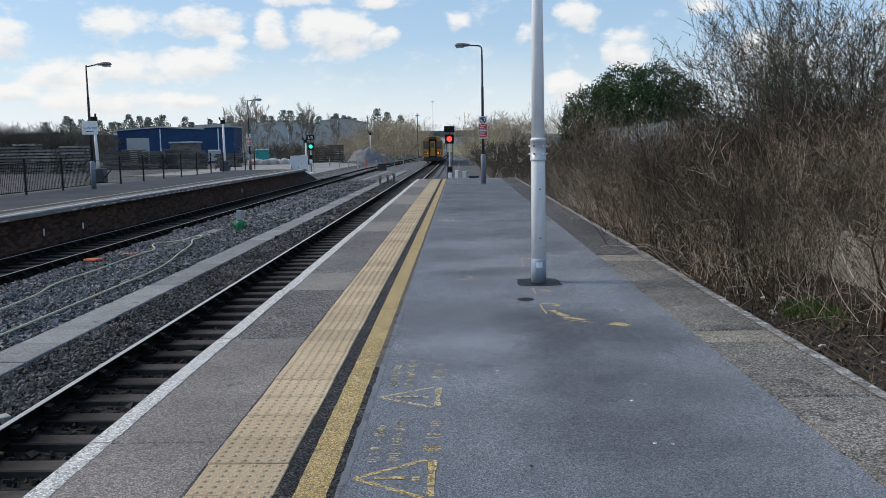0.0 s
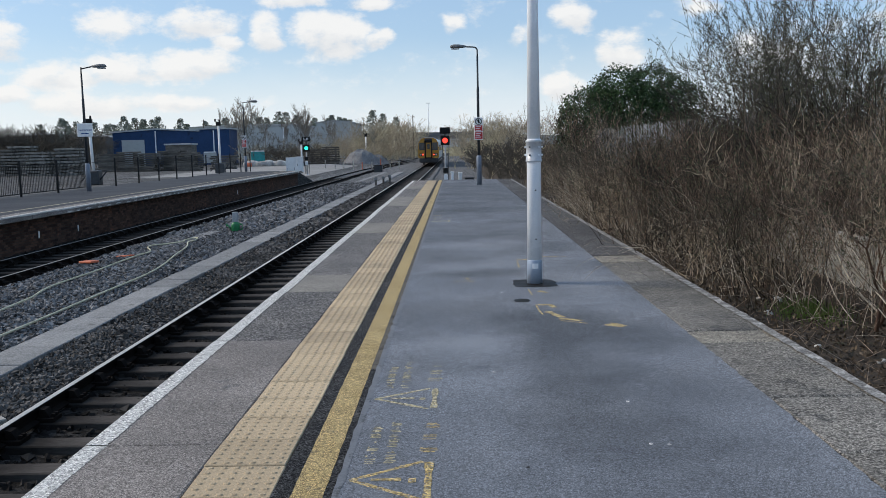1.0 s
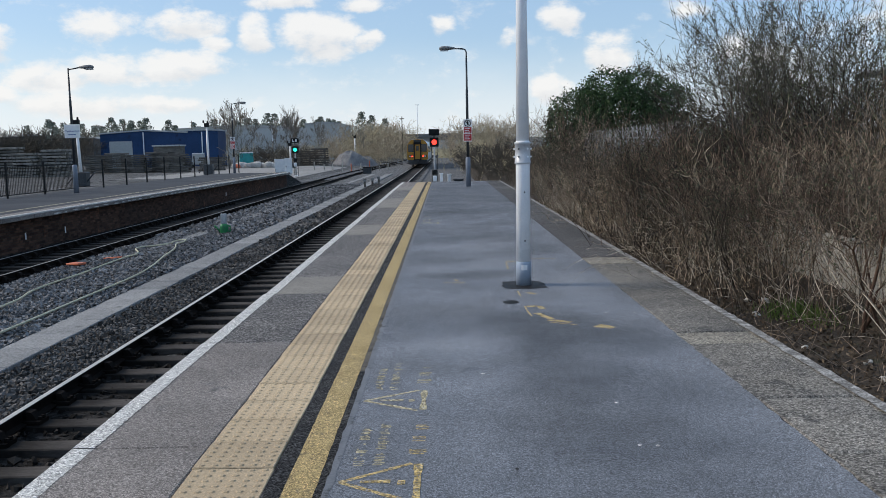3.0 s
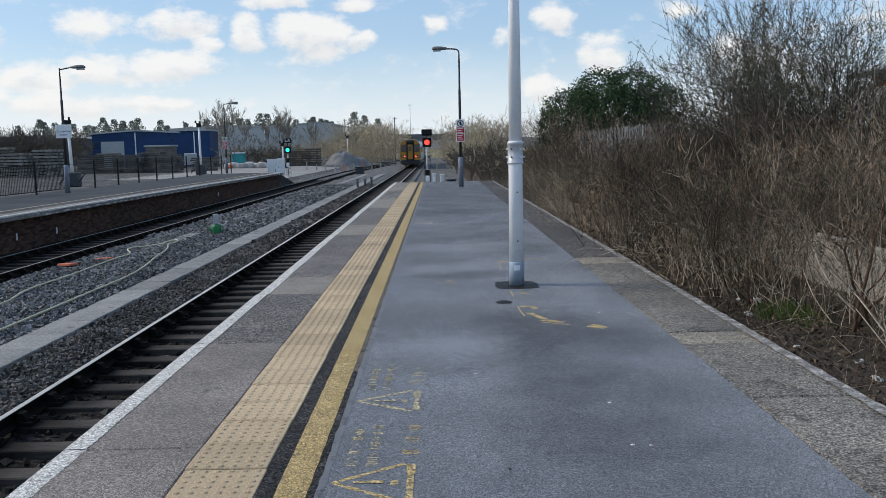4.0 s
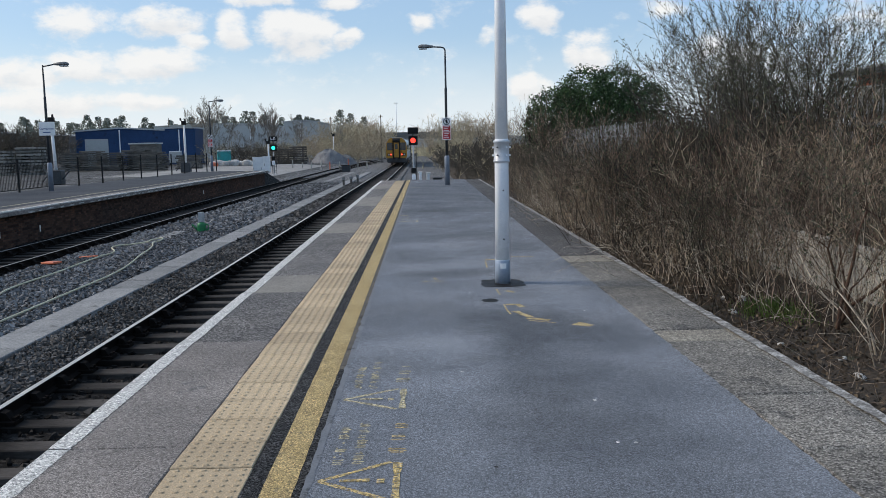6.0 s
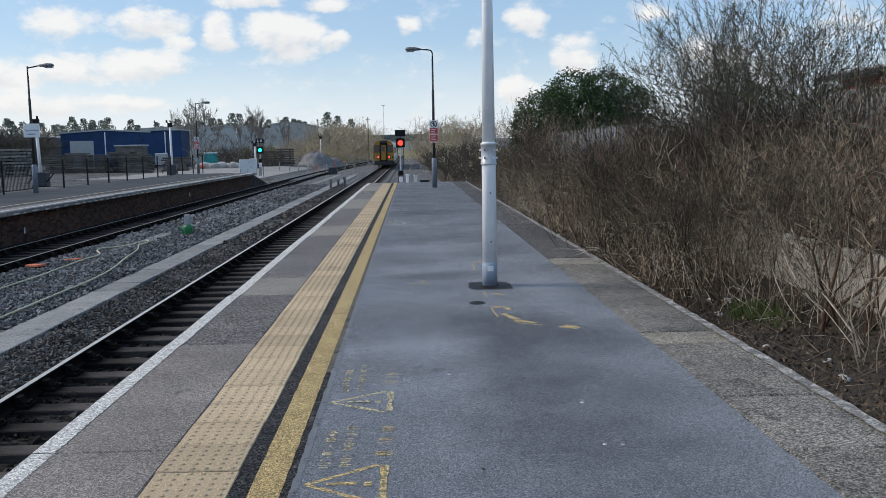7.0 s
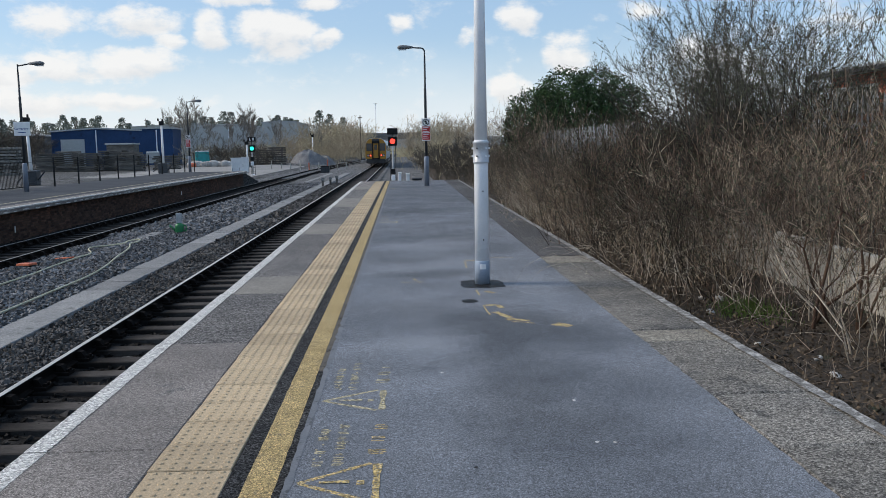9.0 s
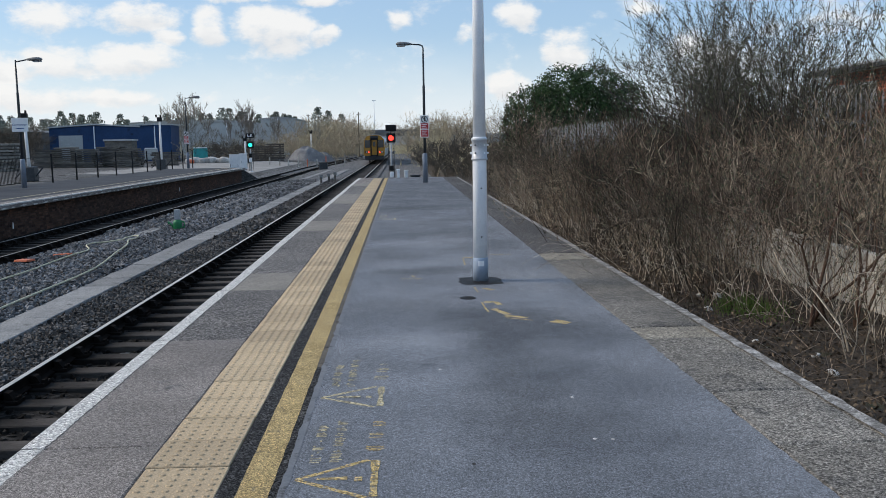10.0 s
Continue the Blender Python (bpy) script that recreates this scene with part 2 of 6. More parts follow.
M["rail_top"] = material("rail_top", (.47, .44, .40), (.57, .54, .50), .5, .15, scale=3, fine=60, bump=.05, depth=.001, speck=.08)
M["rail_dull"] = material("rail_dull", (.17, .155, .14), (.25, .23, .21), .6, .1, scale=3, fine=60, bump=.05, depth=.001, speck=.1)
# rust taken down to near-black, with the shade under the rail head included
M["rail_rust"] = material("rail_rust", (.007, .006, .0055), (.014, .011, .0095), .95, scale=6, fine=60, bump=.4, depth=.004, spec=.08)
M["concrete"] = material("concrete", (.205, .205, .203), (.275, .273, .268), .9, scale=1.6, fine=70, bump=.4, depth=.004, spread=.16, speck=.22, c=(.125, .125, .12), wear=.57, chips=((50, .18), ))
M["stack_concrete"] = material("stack_concrete", (.16, .152, .138), (.25, .237, .212), .9, scale=1.2, fine=40, bump=.4, depth=.006, spread=.4, c=(.08, .077, .068), wear=.52)
M["old_concrete"] = material("old_concrete", (.36, .337, .295), (.47, .445, .395), .9, scale=1.5, fine=50, bump=.4, depth=.006, spread=.22, c=(.15, .142, .12), wear=.54)
M["galvanised"] = material("galvanised", (.80, .83, .87), (.87, .89, .92), .34, 0.0, scale=5, fine=60, bump=.08, depth=.002, speck=.05)
M["foot_blue"] = material("foot_blue", (.33, .40, .50), (.40, .47, .57), .5, .2, scale=6, fine=60, bump=.1, depth=.002, speck=.08)
M["grey_paint"] = material("grey_paint", (.17, .20, .25), (.22, .25, .30), .5, .2, scale=6, fine=60, bump=.1, depth=.002, speck=.08)
M["dark_paint"] = material("dark_paint", (.03, .035, .042), (.05, .055, .062), .5, .2, scale=7, fine=60, bump=.1, depth=.002)
M["black"] = material("black", (.012, .012, .013), (.022, .022, .022), .6, scale=8, fine=60, bump=.1, depth=.002, spec=.15)
M["white_box"] = material("white_box", (.72, .73, .74), (.82, .82, .82), .5, scale=5, fine=50, bump=.1, depth=.002, speck=.06, c=(.5, .5, .48), wear=.66)
M["sign_red"] = material("sign_red", (.52, .035, .035), (.60, .05, .045), .5, scale=7, fine=60, bump=0, speck=.05)
M["sign_white"] = material("sign_white", (.78, .78, .78), (.86, .86, .86), .5, scale=7, fine=60, bump=0, speck=.04)
M["letter_blue"] = material("letter_blue", (.02, .06, .22), (.03, .08, .26), .5, bump=0)
M["green_plastic"] = material("green_plastic", (.012, .16, .055), (.02, .22, .075), .45, scale=5, fine=70, bump=.1, depth=.002, spec=.5)
M["hose"] = material("hose", (.50, .48, .33), (.60, .57, .42), .6, scale=3, fine=40, bump=.1, depth=.002)
M["orange"] = material("orange", (.50, .12, .06), (.60, .17, .09), .6, scale=5, fine=40, bump=.1)
M["blue_cladding"] = material("blue_cladding", (.018, .048, .122), (.026, .064, .158), .6, scale=.3, fine=6, bump=.1, speck=.12, spec=.2, c=(.02, .035, .07), wear=.58)
M["grey_cladding"] = material("grey_cladding", (.40, .42, .42), (.49, .51, .505), .7, scale=.2, fine=5, bump=.1, speck=.1, spec=.2)
M["roof_grey"] = material("roof_grey", (.36, .38, .40), (.46, .48, .49), .7, scale=.3, fine=5, bump=.2)
M["timber"] = material("timber", (.07, .064, .057), (.15, .138, .122), .9, scale=3, fine=30, bump=.4, spread=.4, stretch=(.3, 1, 1))
M["gravel_heap"] = material("gravel_heap", (.16, .16, .168), (.23, .23, .232), .95, scale=1.2, fine=9, bump=1, depth=.1, speck=.35)
M["yard_gravel"] = material("yard_gravel", (.058, .057, .057), (.105, .103, .102), .95, scale=.25, fine=9, bump=.8, depth=.05, speck=.35, c=(.036, .034, .03), wear=.52, chips=((6, .5), ))
M["soil"] = material("soil", (.036, .028, .021), (.068, .053, .039), .95, scale=1.2, fine=18, bump=1, depth=.05, speck=.4, c=(.04, .045, .022), wear=.58)
M["grass"] = material("grass", (.20, .17, .085), (.30, .25, .13), .95, scale=.08, fine=3, bump=1, depth=.2, speck=.4, c=(.11, .12, .05), wear=.56)
M["litter"] = material("litter", (.05, .039, .029), (.15, .118, .085), .9, scale=2, fine=30, spread=.6, island=True, spec=.2)
M["brown_twig"] = material("brown_twig", (.10, .078, .058), (.38, .30, .225), .85, scale=.8, fine=30, bump=0, speck=.3, spread=.8, island=True, spec=.2, by_object=.45)
M["pale_twig"] = material("pale_twig", (.40, .345, .27), (.66, .59, .48), .85, scale=.8, fine=30, bump=0, speck=.3, spread=.65, island=True, spec=.2)
M["grey_twig"] = material("grey_twig", (.045, .042, .036), (.115, .105, .09), .85, scale=.9, fine=30, bump=0, speck=.3, spread=.6, island=True, spec=.2)
M["bud"] = material("bud", (.052, .062, .034), (.10, .112, .06), .7, scale=2, fine=20, bump=0, spread=.5, island=True)
M["ivy"] = material("ivy", (.022, .050, .016), (.055, .105, .034), .5, scale=1.1, fine=12, bump=0, spread=.6, island=True, spec=.35)
M["far_twig"] = material("far_twig", (.33, .275, .19), (.47, .40, .285), .9, scale=.2, fine=4, bump=0, spread=.4, island=True, by_object=.2)
M["far_dark_twig"] = material("far_dark_twig", (.06, .052, .042), (.095, .083, .066), .9, scale=.2, fine=4, bump=0, spread=.35, island=True)
# lighter than conifer needles: distance haze is mixed into the green
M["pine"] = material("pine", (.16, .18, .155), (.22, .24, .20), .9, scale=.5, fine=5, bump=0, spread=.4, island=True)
M["grass_blade"] = material("grass_blade", (.085, .15, .03), (.15, .22, .05), .8, scale=2, fine=20, bump=0, spread=.5, island=True)
M["red_stem"] = material("red_stem", (.07, .042, .03), (.12, .075, .05), .8, scale=2, fine=30, bump=.2, speck=.3, spread=.3, island=True, spec=.2)
M["bark"] = material("bark", (.075, .06, .045), (.12, .10, .08), .9, scale=4, fine=40, bump=.6)
M["red_brick"] = material("red_brick", (.30, .085, .05), (.40, .13, .075), .9, scale=1.5, fine=40, bump=.4, spread=.25, island=True)
M["train_yellow"] = material("train_yellow", (.38, .185, .022), (.44, .22, .028), .5, scale=2, fine=20, bump=0, speck=.05, c=(.22, .13, .03), wear=.60)
M["train_grey"] = material("train_grey", (.55, .60, .62), (.66, .70, .72), .4, scale=2, fine=20, bump=0, speck=.05)
M["train_dark"] = material("train_dark", (.03, .03, .034), (.05, .05, .05), .6, scale=3, fine=20, bump=0)
M["teal_paint"] = material("teal_paint", (.02, .25, .26), (.03, .32, .33), .5, scale=2, fine=20, bump=0)
M["white_bag"] = material("white_bag", (.36, .35, .335), (.50, .485, .46), .85, scale=3, fine=12, bump=.6, depth=.06, spread=.4)
M["red_lamp"] = material("red_lamp", (.6, .03, .02), (.7, .04, .03), .3, bump=0, emit=(1, .045, .03), power=2.6)
M["green_lamp"] = material("green_lamp", (.03, .5, .4), (.04, .6, .45), .3, bump=0, emit=(.03, .85, .62), power=1.6)
M["tail_lamp"] = material("tail_lamp", (.6, .03, .03), (.7, .04, .03), .3, bump=0, emit=(1, .08, .03), power=3)
# blue-grey has the haze over the hills painted in
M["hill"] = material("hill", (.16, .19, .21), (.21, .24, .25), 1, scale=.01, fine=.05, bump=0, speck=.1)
M["lens"] = material("lens", (.42, .43, .42), (.5, .5, .5), .25, bump=0, spec=.6)

M["far_asphalt"] = material("far_asphalt", (.065, .069, .078), (.095, .10, .108), .95, scale=.5, fine=20, bump=.3, depth=.006, speck=.25, spec=.05)

M["coping_rough"] = material("coping_rough", (.112, .105, .100), (.17, .160, .151), .85, scale=1.4, fine=120, bump=.8, depth=.008, spread=.1, speck=.3, chips=((75, .65), (160, .4)), spec=.25)

M["rear_tan"] = material("rear_tan", (.22, .20, .165), (.28, .257, .213), .85, scale=1.6, fine=60, bump=.6, depth=.006, speck=.25, c=(.15, .138, .118), wear=.57, chips=((95, .4), (200, .3)), spec=.2)

M["rear_dark"] = material("rear_dark", (.065, .063, .062), (.105, .10, .097), .85, scale=1.1, fine=60, bump=.8, depth=.008, spread=.15, speck=.35, chips=((60, .5), (140, .4)), spec=.2)

M["russet_twig"] = material("russet_twig", (.085, .058, .042), (.25, .178, .13), .85, scale=.8, fine=30, bump=0, speck=.3, spread=.8, island=True, spec=.2, by_object=.4)

# shade deep inside the hedge, put into a near-black twig colour
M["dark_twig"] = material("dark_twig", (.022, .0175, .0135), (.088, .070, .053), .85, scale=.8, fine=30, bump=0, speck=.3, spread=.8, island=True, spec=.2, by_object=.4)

M["fence_grey"] = material("fence_grey", (.23, .25, .27), (.31, .33, .35), .7, scale=2, fine=20, bump=.1, speck=.15)

M["lane_gravel"] = material("lane_gravel", (.235, .226, .213), (.33, .318, .30), .95, scale=.3, fine=8, bump=.6, depth=.03, speck=.2, c=(.18, .175, .165), wear=.58)

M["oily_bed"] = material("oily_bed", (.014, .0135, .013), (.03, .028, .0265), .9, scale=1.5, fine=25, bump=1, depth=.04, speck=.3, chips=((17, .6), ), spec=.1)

M["paper_scrap"] = material("paper_scrap", (.50, .49, .47), (.60, .59, .56), .8, scale=9, fine=40, bump=.3)

# greyed and lightened to carry the haze before the far trees
M["far_grey_twig"] = material("far_grey_twig", (.18, .16, .135), (.26, .235, .20), .9, scale=.2, fine=4, bump=0, spread=.35, island=True, by_object=.2)

M["van_white"] = material("van_white", (.40, .40, .40), (.50, .50, .49), .5, scale=2, fine=20, bump=0, speck=.06, c=(.3, .2, .18), wear=.6)

M["lantern_grey"] = material("lantern_grey", (.13, .135, .14), (.17, .175, .18), .5, scale=6, fine=60, bump=.1, depth=.002)

M["collar_steel"] = material("collar_steel", (.48, .50, .53), (.58, .60, .63), .45, .15, scale=7, fine=60, bump=.1, depth=.002, speck=.08)

M["post_grey"] = material("post_grey", (.33, .34, .35), (.42, .43, .44), .6, scale=6, fine=60, bump=.1, depth=.002, c=(.2, .2, .2), wear=.6)

M["bridge_grey"] = material("bridge_grey", (.12, .13, .14), (.17, .18, .19), .8, scale=.2, fine=4, bump=.1, speck=.1)


def glass(name, tint=(.02, .025, .03)):
    m = bpy.data.materials.new(name)
    m.use_nodes = True
    b = m.node_tree.nodes["Principled BSDF"]
    b.inputs["Base Color"].default_value, b.inputs["Roughness"].default_value, b.inputs["IOR"].default_value = (*tint, 1), .06, 1.5
    return m


M["glass"] = glass("glass")

# ---- building helpers ----


def box(bm, x0, x1, y0, y1, z0, z1):
    v = [bm.verts.new(p) for p in ((x0, y0, z0), (x1, y0, z0), (x1, y1, z0), (x0, y1, z0), (x0, y0, z1), (x1, y0, z1), (x1, y1, z1), (x0, y1, z1))]
    for f in ((3, 2, 1, 0), (4, 5, 6, 7), (0, 1, 5, 4), (1, 2, 6, 5), (2, 3, 7, 6), (3, 0, 4, 7)):
        bm.faces.new([v[i] for i in f])
    return v


def slab(x0, x1, y0, y1, z0, z1, b=.006):
    """A box with eased edges."""
    bm = bmesh.new()
    box(bm, x0, x1, y0, y1, z0, z1)
    if b:
        bmesh.ops.bevel(bm, geom=list(bm.edges), offset=b, segments=1, affect="EDGES")
    return bm


def tube(bm, p, q, r0, r1=None, n=12, caps=True):
    p, q = Vector(p), Vector(q)
    r1 = r0 if r1 is None else r1
    d = (q - p).normalized()
    a = d.orthogonal().normalized()
    c = d.cross(a)
    rings = []
    for o, r in ((p, r0), (q, r1)):
        rings.append([bm.verts.new(o + (a * math.cos(i * 2 * math.pi / n) + c * math.sin(i * 2 * math.pi / n)) * r) for i in range(n)])
    for i in range(n):
        f = bm.faces.new((rings[0][i], rings[0][(i + 1) % n], rings[1][(i + 1) % n], rings[1][i]))
        f.smooth = n > 6
    if caps:
        bm.faces.new(rings[0][::-1])
        bm.faces.new(rings[1])


def lathe(bm, rings, n=16, at=(0, 0, 0)):
    """A turned body about z from (radius, height) pairs."""
    rows = [[bm.verts.new((at[0] + r * math.cos(i * 2 * math.pi / n), at[1] + r * math.sin(i * 2 * math.pi / n), at[2] + z)) for i in range(n)] for r, z in rings]
    for a, b in zip(rows, rows[1:]):
        for i in range(n):
            bm.faces.new((a[i], a[(i + 1) % n], b[(i + 1) % n], b[i])).smooth = True
    bm.faces.new(rows[0][::-1])
    bm.faces.new(rows[-1])


def prism(bm, profile, y0, y1):
    """An (x, z) profile drawn out along y."""
    a = [bm.verts.new((x, y0, z)) for x, z in profile]
    b = [bm.verts.new((x, y1, z)) for x, z in profile]
    n = len(profile)
    for i in range(n):
        bm.faces.new((a[i], a[(i + 1) % n], b[(i + 1) % n], b[i]))
    bm.faces.new(a[::-1])
    bm.faces.new(b)
    bmesh.ops.recalc_face_normals(bm, faces=bm.faces)


def sweep(bm, profile, path, closed=False):
    """An (across, up) profile carried along a line of points in plan."""
    rows = []
    for i, p in enumerate(path):
        p = Vector(p)
        d = (Vector(path[min(i + 1, len(path) - 1)]) - Vector(path[max(i - 1, 0)])).normalized()
        side = Vector((d.y, -d.x, 0)).normalized()
        rows.append([bm.verts.new(p + side * u + Vector((0, 0, v))) for u, v in profile])
    n = len(profile)
    for a, b in zip(rows, rows[1:]):
        for i in range(n):
            bm.faces.new((a[i], a[(i + 1) % n], b[(i + 1) % n], b[i]))
    bm.faces.new(rows[0])
    bm.faces.new(rows[-1][::-1])
    bmesh.ops.recalc_face_normals(bm, faces=bm.faces)


def mesh_of(name, bm, mat):
    me = bpy.data.meshes.new(name)
    bm.to_mesh(me)
    bm.free()
    for m in (mat if isinstance(mat, (list, tuple)) else [mat]):
        me.materials.append(M[m])
    return me


def part(name, bm, mat, parent=None, label=""):
    ob = new(name, bm if isinstance(bm, bpy.types.Mesh) else mesh_of(name, bm, mat))
    ob.parent = parent
    return tagged(ob, label)


def thing(name, place, label, category, group="", kind="", turn=0):
    ob = new(name)
    ob.empty_display_size = .2
    ob.matrix_basis = pose(*place, 0, 0, turn)
    return tagged(ob, label, category, group, kind)


def raw_mesh(name, verts, faces, mat):
    """A mesh from arrays of corners and of equal-sized faces."""
    verts, faces = np.asarray(verts, "f4"), np.asarray(faces, "i4")
    me = bpy.data.meshes.new(name)
    k = faces.shape[1]
    me.vertices.add(len(verts))
    me.vertices.foreach_set("co", verts.ravel())
    me.loops.add(faces.size)
    me.loops.foreach_set("vertex_index", faces.ravel())
    me.polygons.add(len(faces))
    me.polygons.foreach_set("loop_start", np.arange(0, faces.size, k, dtype="i4"))
    me.update(calc_edges=True)
    me.materials.append(M[mat])
    return me


def twigs(name, segs, mat, sides=3):
    """One mesh of thin tapering tubes from rows of (x, y, z, x, y, z, radius, radius)."""
    s = np.asarray(segs, "f8")
    p, q, r0, r1 = s[:, :3], s[:, 3:6], s[:, 6], s[:, 7]
    d = q - p
    d /= np.maximum(np.linalg.norm(d, axis=1, keepdims=True), 1e-9)
    ref = np.where(np.abs(d[:, 2:3]) < .9, [[0, 0, 1.0]], [[1.0, 0, 0]])
    a = np.cross(d, ref)
    a /= np.linalg.norm(a, axis=1, keepdims=True)
    b = np.cross(d, a)
    vs = []
    for o, r in ((p, r0), (q, r1)):
        for i in range(sides):
            w = 2 * math.pi * i / sides
            vs.append(o + (a * math.cos(w) + b * math.sin(w)) * r[:, None])
    v = np.stack(vs, 1).reshape(-1, 3)
    base = (np.arange(len(s)) * 2 * sides)[:, None]
    f = np.concatenate([base + np.array([[i, (i + 1) % sides, sides + (i + 1) % sides, sides + i]]) for i in range(sides)])
    return raw_mesh(name, v, f, mat)


def leaves(name, at, size, mat, rng, long=1.8):
    """Small folded four-cornered leaves about the points given."""
    n = len(at)
    d = rng.normal(size=(n, 3))
    d /= np.linalg.norm(d, axis=1, keepdims=True)
    e = np.cross(d, rng.normal(size=(n, 3)))
    e /= np.linalg.norm(e, axis=1, keepdims=True)
    s = size * rng.uniform(.6, 1.3, (n, 1))
    at = np.asarray(at)
    v = np.stack([at - d * s * long / 2, at + e * s * .5, at + d * s * long / 2, at - e * s * .5], 1).reshape(-1, 3)
    return raw_mesh(name, v, np.arange(4 * n).reshape(n, 4), mat)


def rocks(name, centres, sizes, mat, rng):
    """Angular stones, each a squashed and jittered cube."""
    n = len(centres)
    c = np.array([(x, y, z) for z in (-1, 1) for y in (-1, 1) for x in (-1, 1)], "f8") * .5
    k = c[None] * (1 + rng.uniform(-.62, .32, (n, 8, 3)))
    k *= rng.uniform(.45, 1.35, (n, 1, 3)) * np.asarray(sizes)[:, None, None]
    w = rng.uniform(0, 6.283, n)
    tilt = rng.uniform(-1.3, 1.3, n)
    x, y, z = k[..., 0], k[..., 1], k[..., 2]
    y, z = y * np.cos(tilt)[:, None] - z * np.sin(tilt)[:, None], y * np.sin(tilt)[:, None] + z * np.cos(tilt)[:, None]
    x, y = x * np.cos(w)[:, None] - y * np.sin(w)[:, None], x * np.sin(w)[:, None] + y * np.cos(w)[:, None]
    v = (np.stack([x, y, z], -1) + np.asarray(centres)[:, None]).reshape(-1, 3)
    f = np.array([(2, 3, 1, 0), (4, 5, 7, 6), (0, 1, 5, 4), (1, 3, 7, 5), (3, 2, 6, 7), (2, 0, 4, 6)])
    me = raw_mesh(name, v, ((np.arange(n) * 8)[:, None, None] + f[None]).reshape(-1, 4), mat)
    me.shade_flat()
    return me


# ---- ground ----
RAIL, BALLAST, YARD = -.915, -1.10, -.55
EDGE, REAR, END = -2.065, 2.66, 41.5       # this platform
FAR_EDGE, FAR_REAR, FAR_END = -11.68, -17.2, 66.0

gb = bmesh.new()
xs = [-1500, -400, -120, -60, -30, -19, -17.6, -12.4, -9, -6, -3, 2.5, 3.2, 4.2, 5.2, 9, 14, 40, 150, 400, 1500]
ys = [-300, -60, -8, 0, 6, 12, 20, 30, 40, 50, 66, 72, 80, 100, 130, 170, 240, 400, 800, 2600]


def ground_z(x, y):
    if x < -17.5:
        return YARD if y < 400 else -1.0
    if x < 2.6:
        if x < -12 and y > 75:
            return -.95
        return BALLAST - .06
    if x < 3:
        return -.55 if y < 44 else -1.0
    if x < 5:
        return -.32
    return -.1


grid = [[gb.verts.new((x, y, ground_z(x, y))) for x in xs] for y in ys]
for j in range(len(ys) - 1):
    for i in range(len(xs) - 1):
        f = gb.faces.new((grid[j][i], grid[j][i + 1], grid[j + 1][i + 1], grid[j + 1][i]))
        cx, cy = (xs[i] + xs[i + 1]) / 2, (ys[j] + ys[j + 1]) / 2
        if cx < -120 or cx > 40 or cy > 240:
            f.material_index = 3
        elif cx < -17.5 or (cx < -12 and cy > 66):
            f.material_index = 1
        elif cx > 2.4:
            f.material_index = 2
ground = new("ground", mesh_of("ground", gb, ["ballast", "yard_gravel", "soil", "grass"]))
tagged(ground, "grey ballast, yard gravel and leaf-strewn soil", "ground", kind="structure")

# ---- this platform ----
platform = new("platform")
tagged(platform, "grey asphalt railway platform with concrete edge slabs", "platform", kind="structure")
body = bmesh.new()
box(body, EDGE + .25, REAR - .08, -9, END - .05, -1.2, -.07)
part("retaining_wall", body, "mortar", platform, "dark brick platform wall")
bm = bmesh.new()
NX, NY = 8, 600
av = [[bm.verts.new((-.575 + (1.93 + .575) * i / NX + (.022 * noise.noise((j * .9, 2, 0)) + .012 * noise.noise((j * 3.1, 5, 0)) if i == NX else 0), -9 + (END + 9) * j / NY, 0)) for i in range(NX + 1)] for j in range(NY + 1)]
for j in range(NY):
    for i in range(NX):
        bm.faces.new((av[j][i], av[j][i + 1], av[j + 1][i + 1], av[j + 1][i])).smooth = True
part("asphalt_surface", bm, "asphalt", platform, "blue-grey asphalt with dark damp patches")
bm = slab(-.893, -.565, -9, END, -.07, -.004, 0)
part("joint_strip", bm, "dark_asphalt", platform, "dark asphalt strip beside the tactile slabs")


def paint_strip(name, x0, x1, y0, y1, mat, label, wob=.006, step=.12, z=.004, seed=0):
    """A painted line with slightly ragged sides."""
    bm = bmesh.new()
    n = max(2, int((y1 - y0) / step))
    prev = None
    for i in range(n + 1):
        y = y0 + (y1 - y0) * i / n
        a = x0 + wob * noise.noise((seed, y * 7, 0)) * 1.6
        b = x1 + wob * noise.noise((seed + 9, y * 7, 0)) * 1.6
        row = [bm.verts.new((a, y, z)), bm.verts.new((b, y, z))]
        if prev:
            bm.faces.new((prev[0], prev[1], row[1], row[0]))
        prev = row
    return part(name, bm, mat, platform, label)


paint_strip("yellow_line", -.80, -.645, -9, END - .02, "yellow_paint", "worn yellow painted line", .003, .06, seed=3, z=-.002)
paint_strip("dust_strip", -.655, -.572, 6.2, END - .02, "dust_strip", "dusty worn strip beside the yellow line", .012, .06, seed=14, z=-.0032)
paint_strip("seal_strip", -.604, -.566, -9, END - .02, "seal_strip", "smooth pale grey sealing strip", .010, .05, seed=31, z=.0016)
paint_strip("rear_white_edge", 2.565, REAR - .008, -9, END - .02, "worn_white", "faded white painted rear edge", .012, seed=8, z=.006)
bm = bmesh.new()
for x0, x1 in ((EDGE + .02, -1.35), (-.55, REAR - .02)):
    v = [bm.verts.new(p) for p in ((x0, END - .13, .0075), (x1, END - .13, .0075), (x1, END - .02, .0075), (x0, END - .02, .0075))]
    bm.faces.new(v)
part("end_white_edge", bm, "worn_white", platform, "faded white painted platform end")

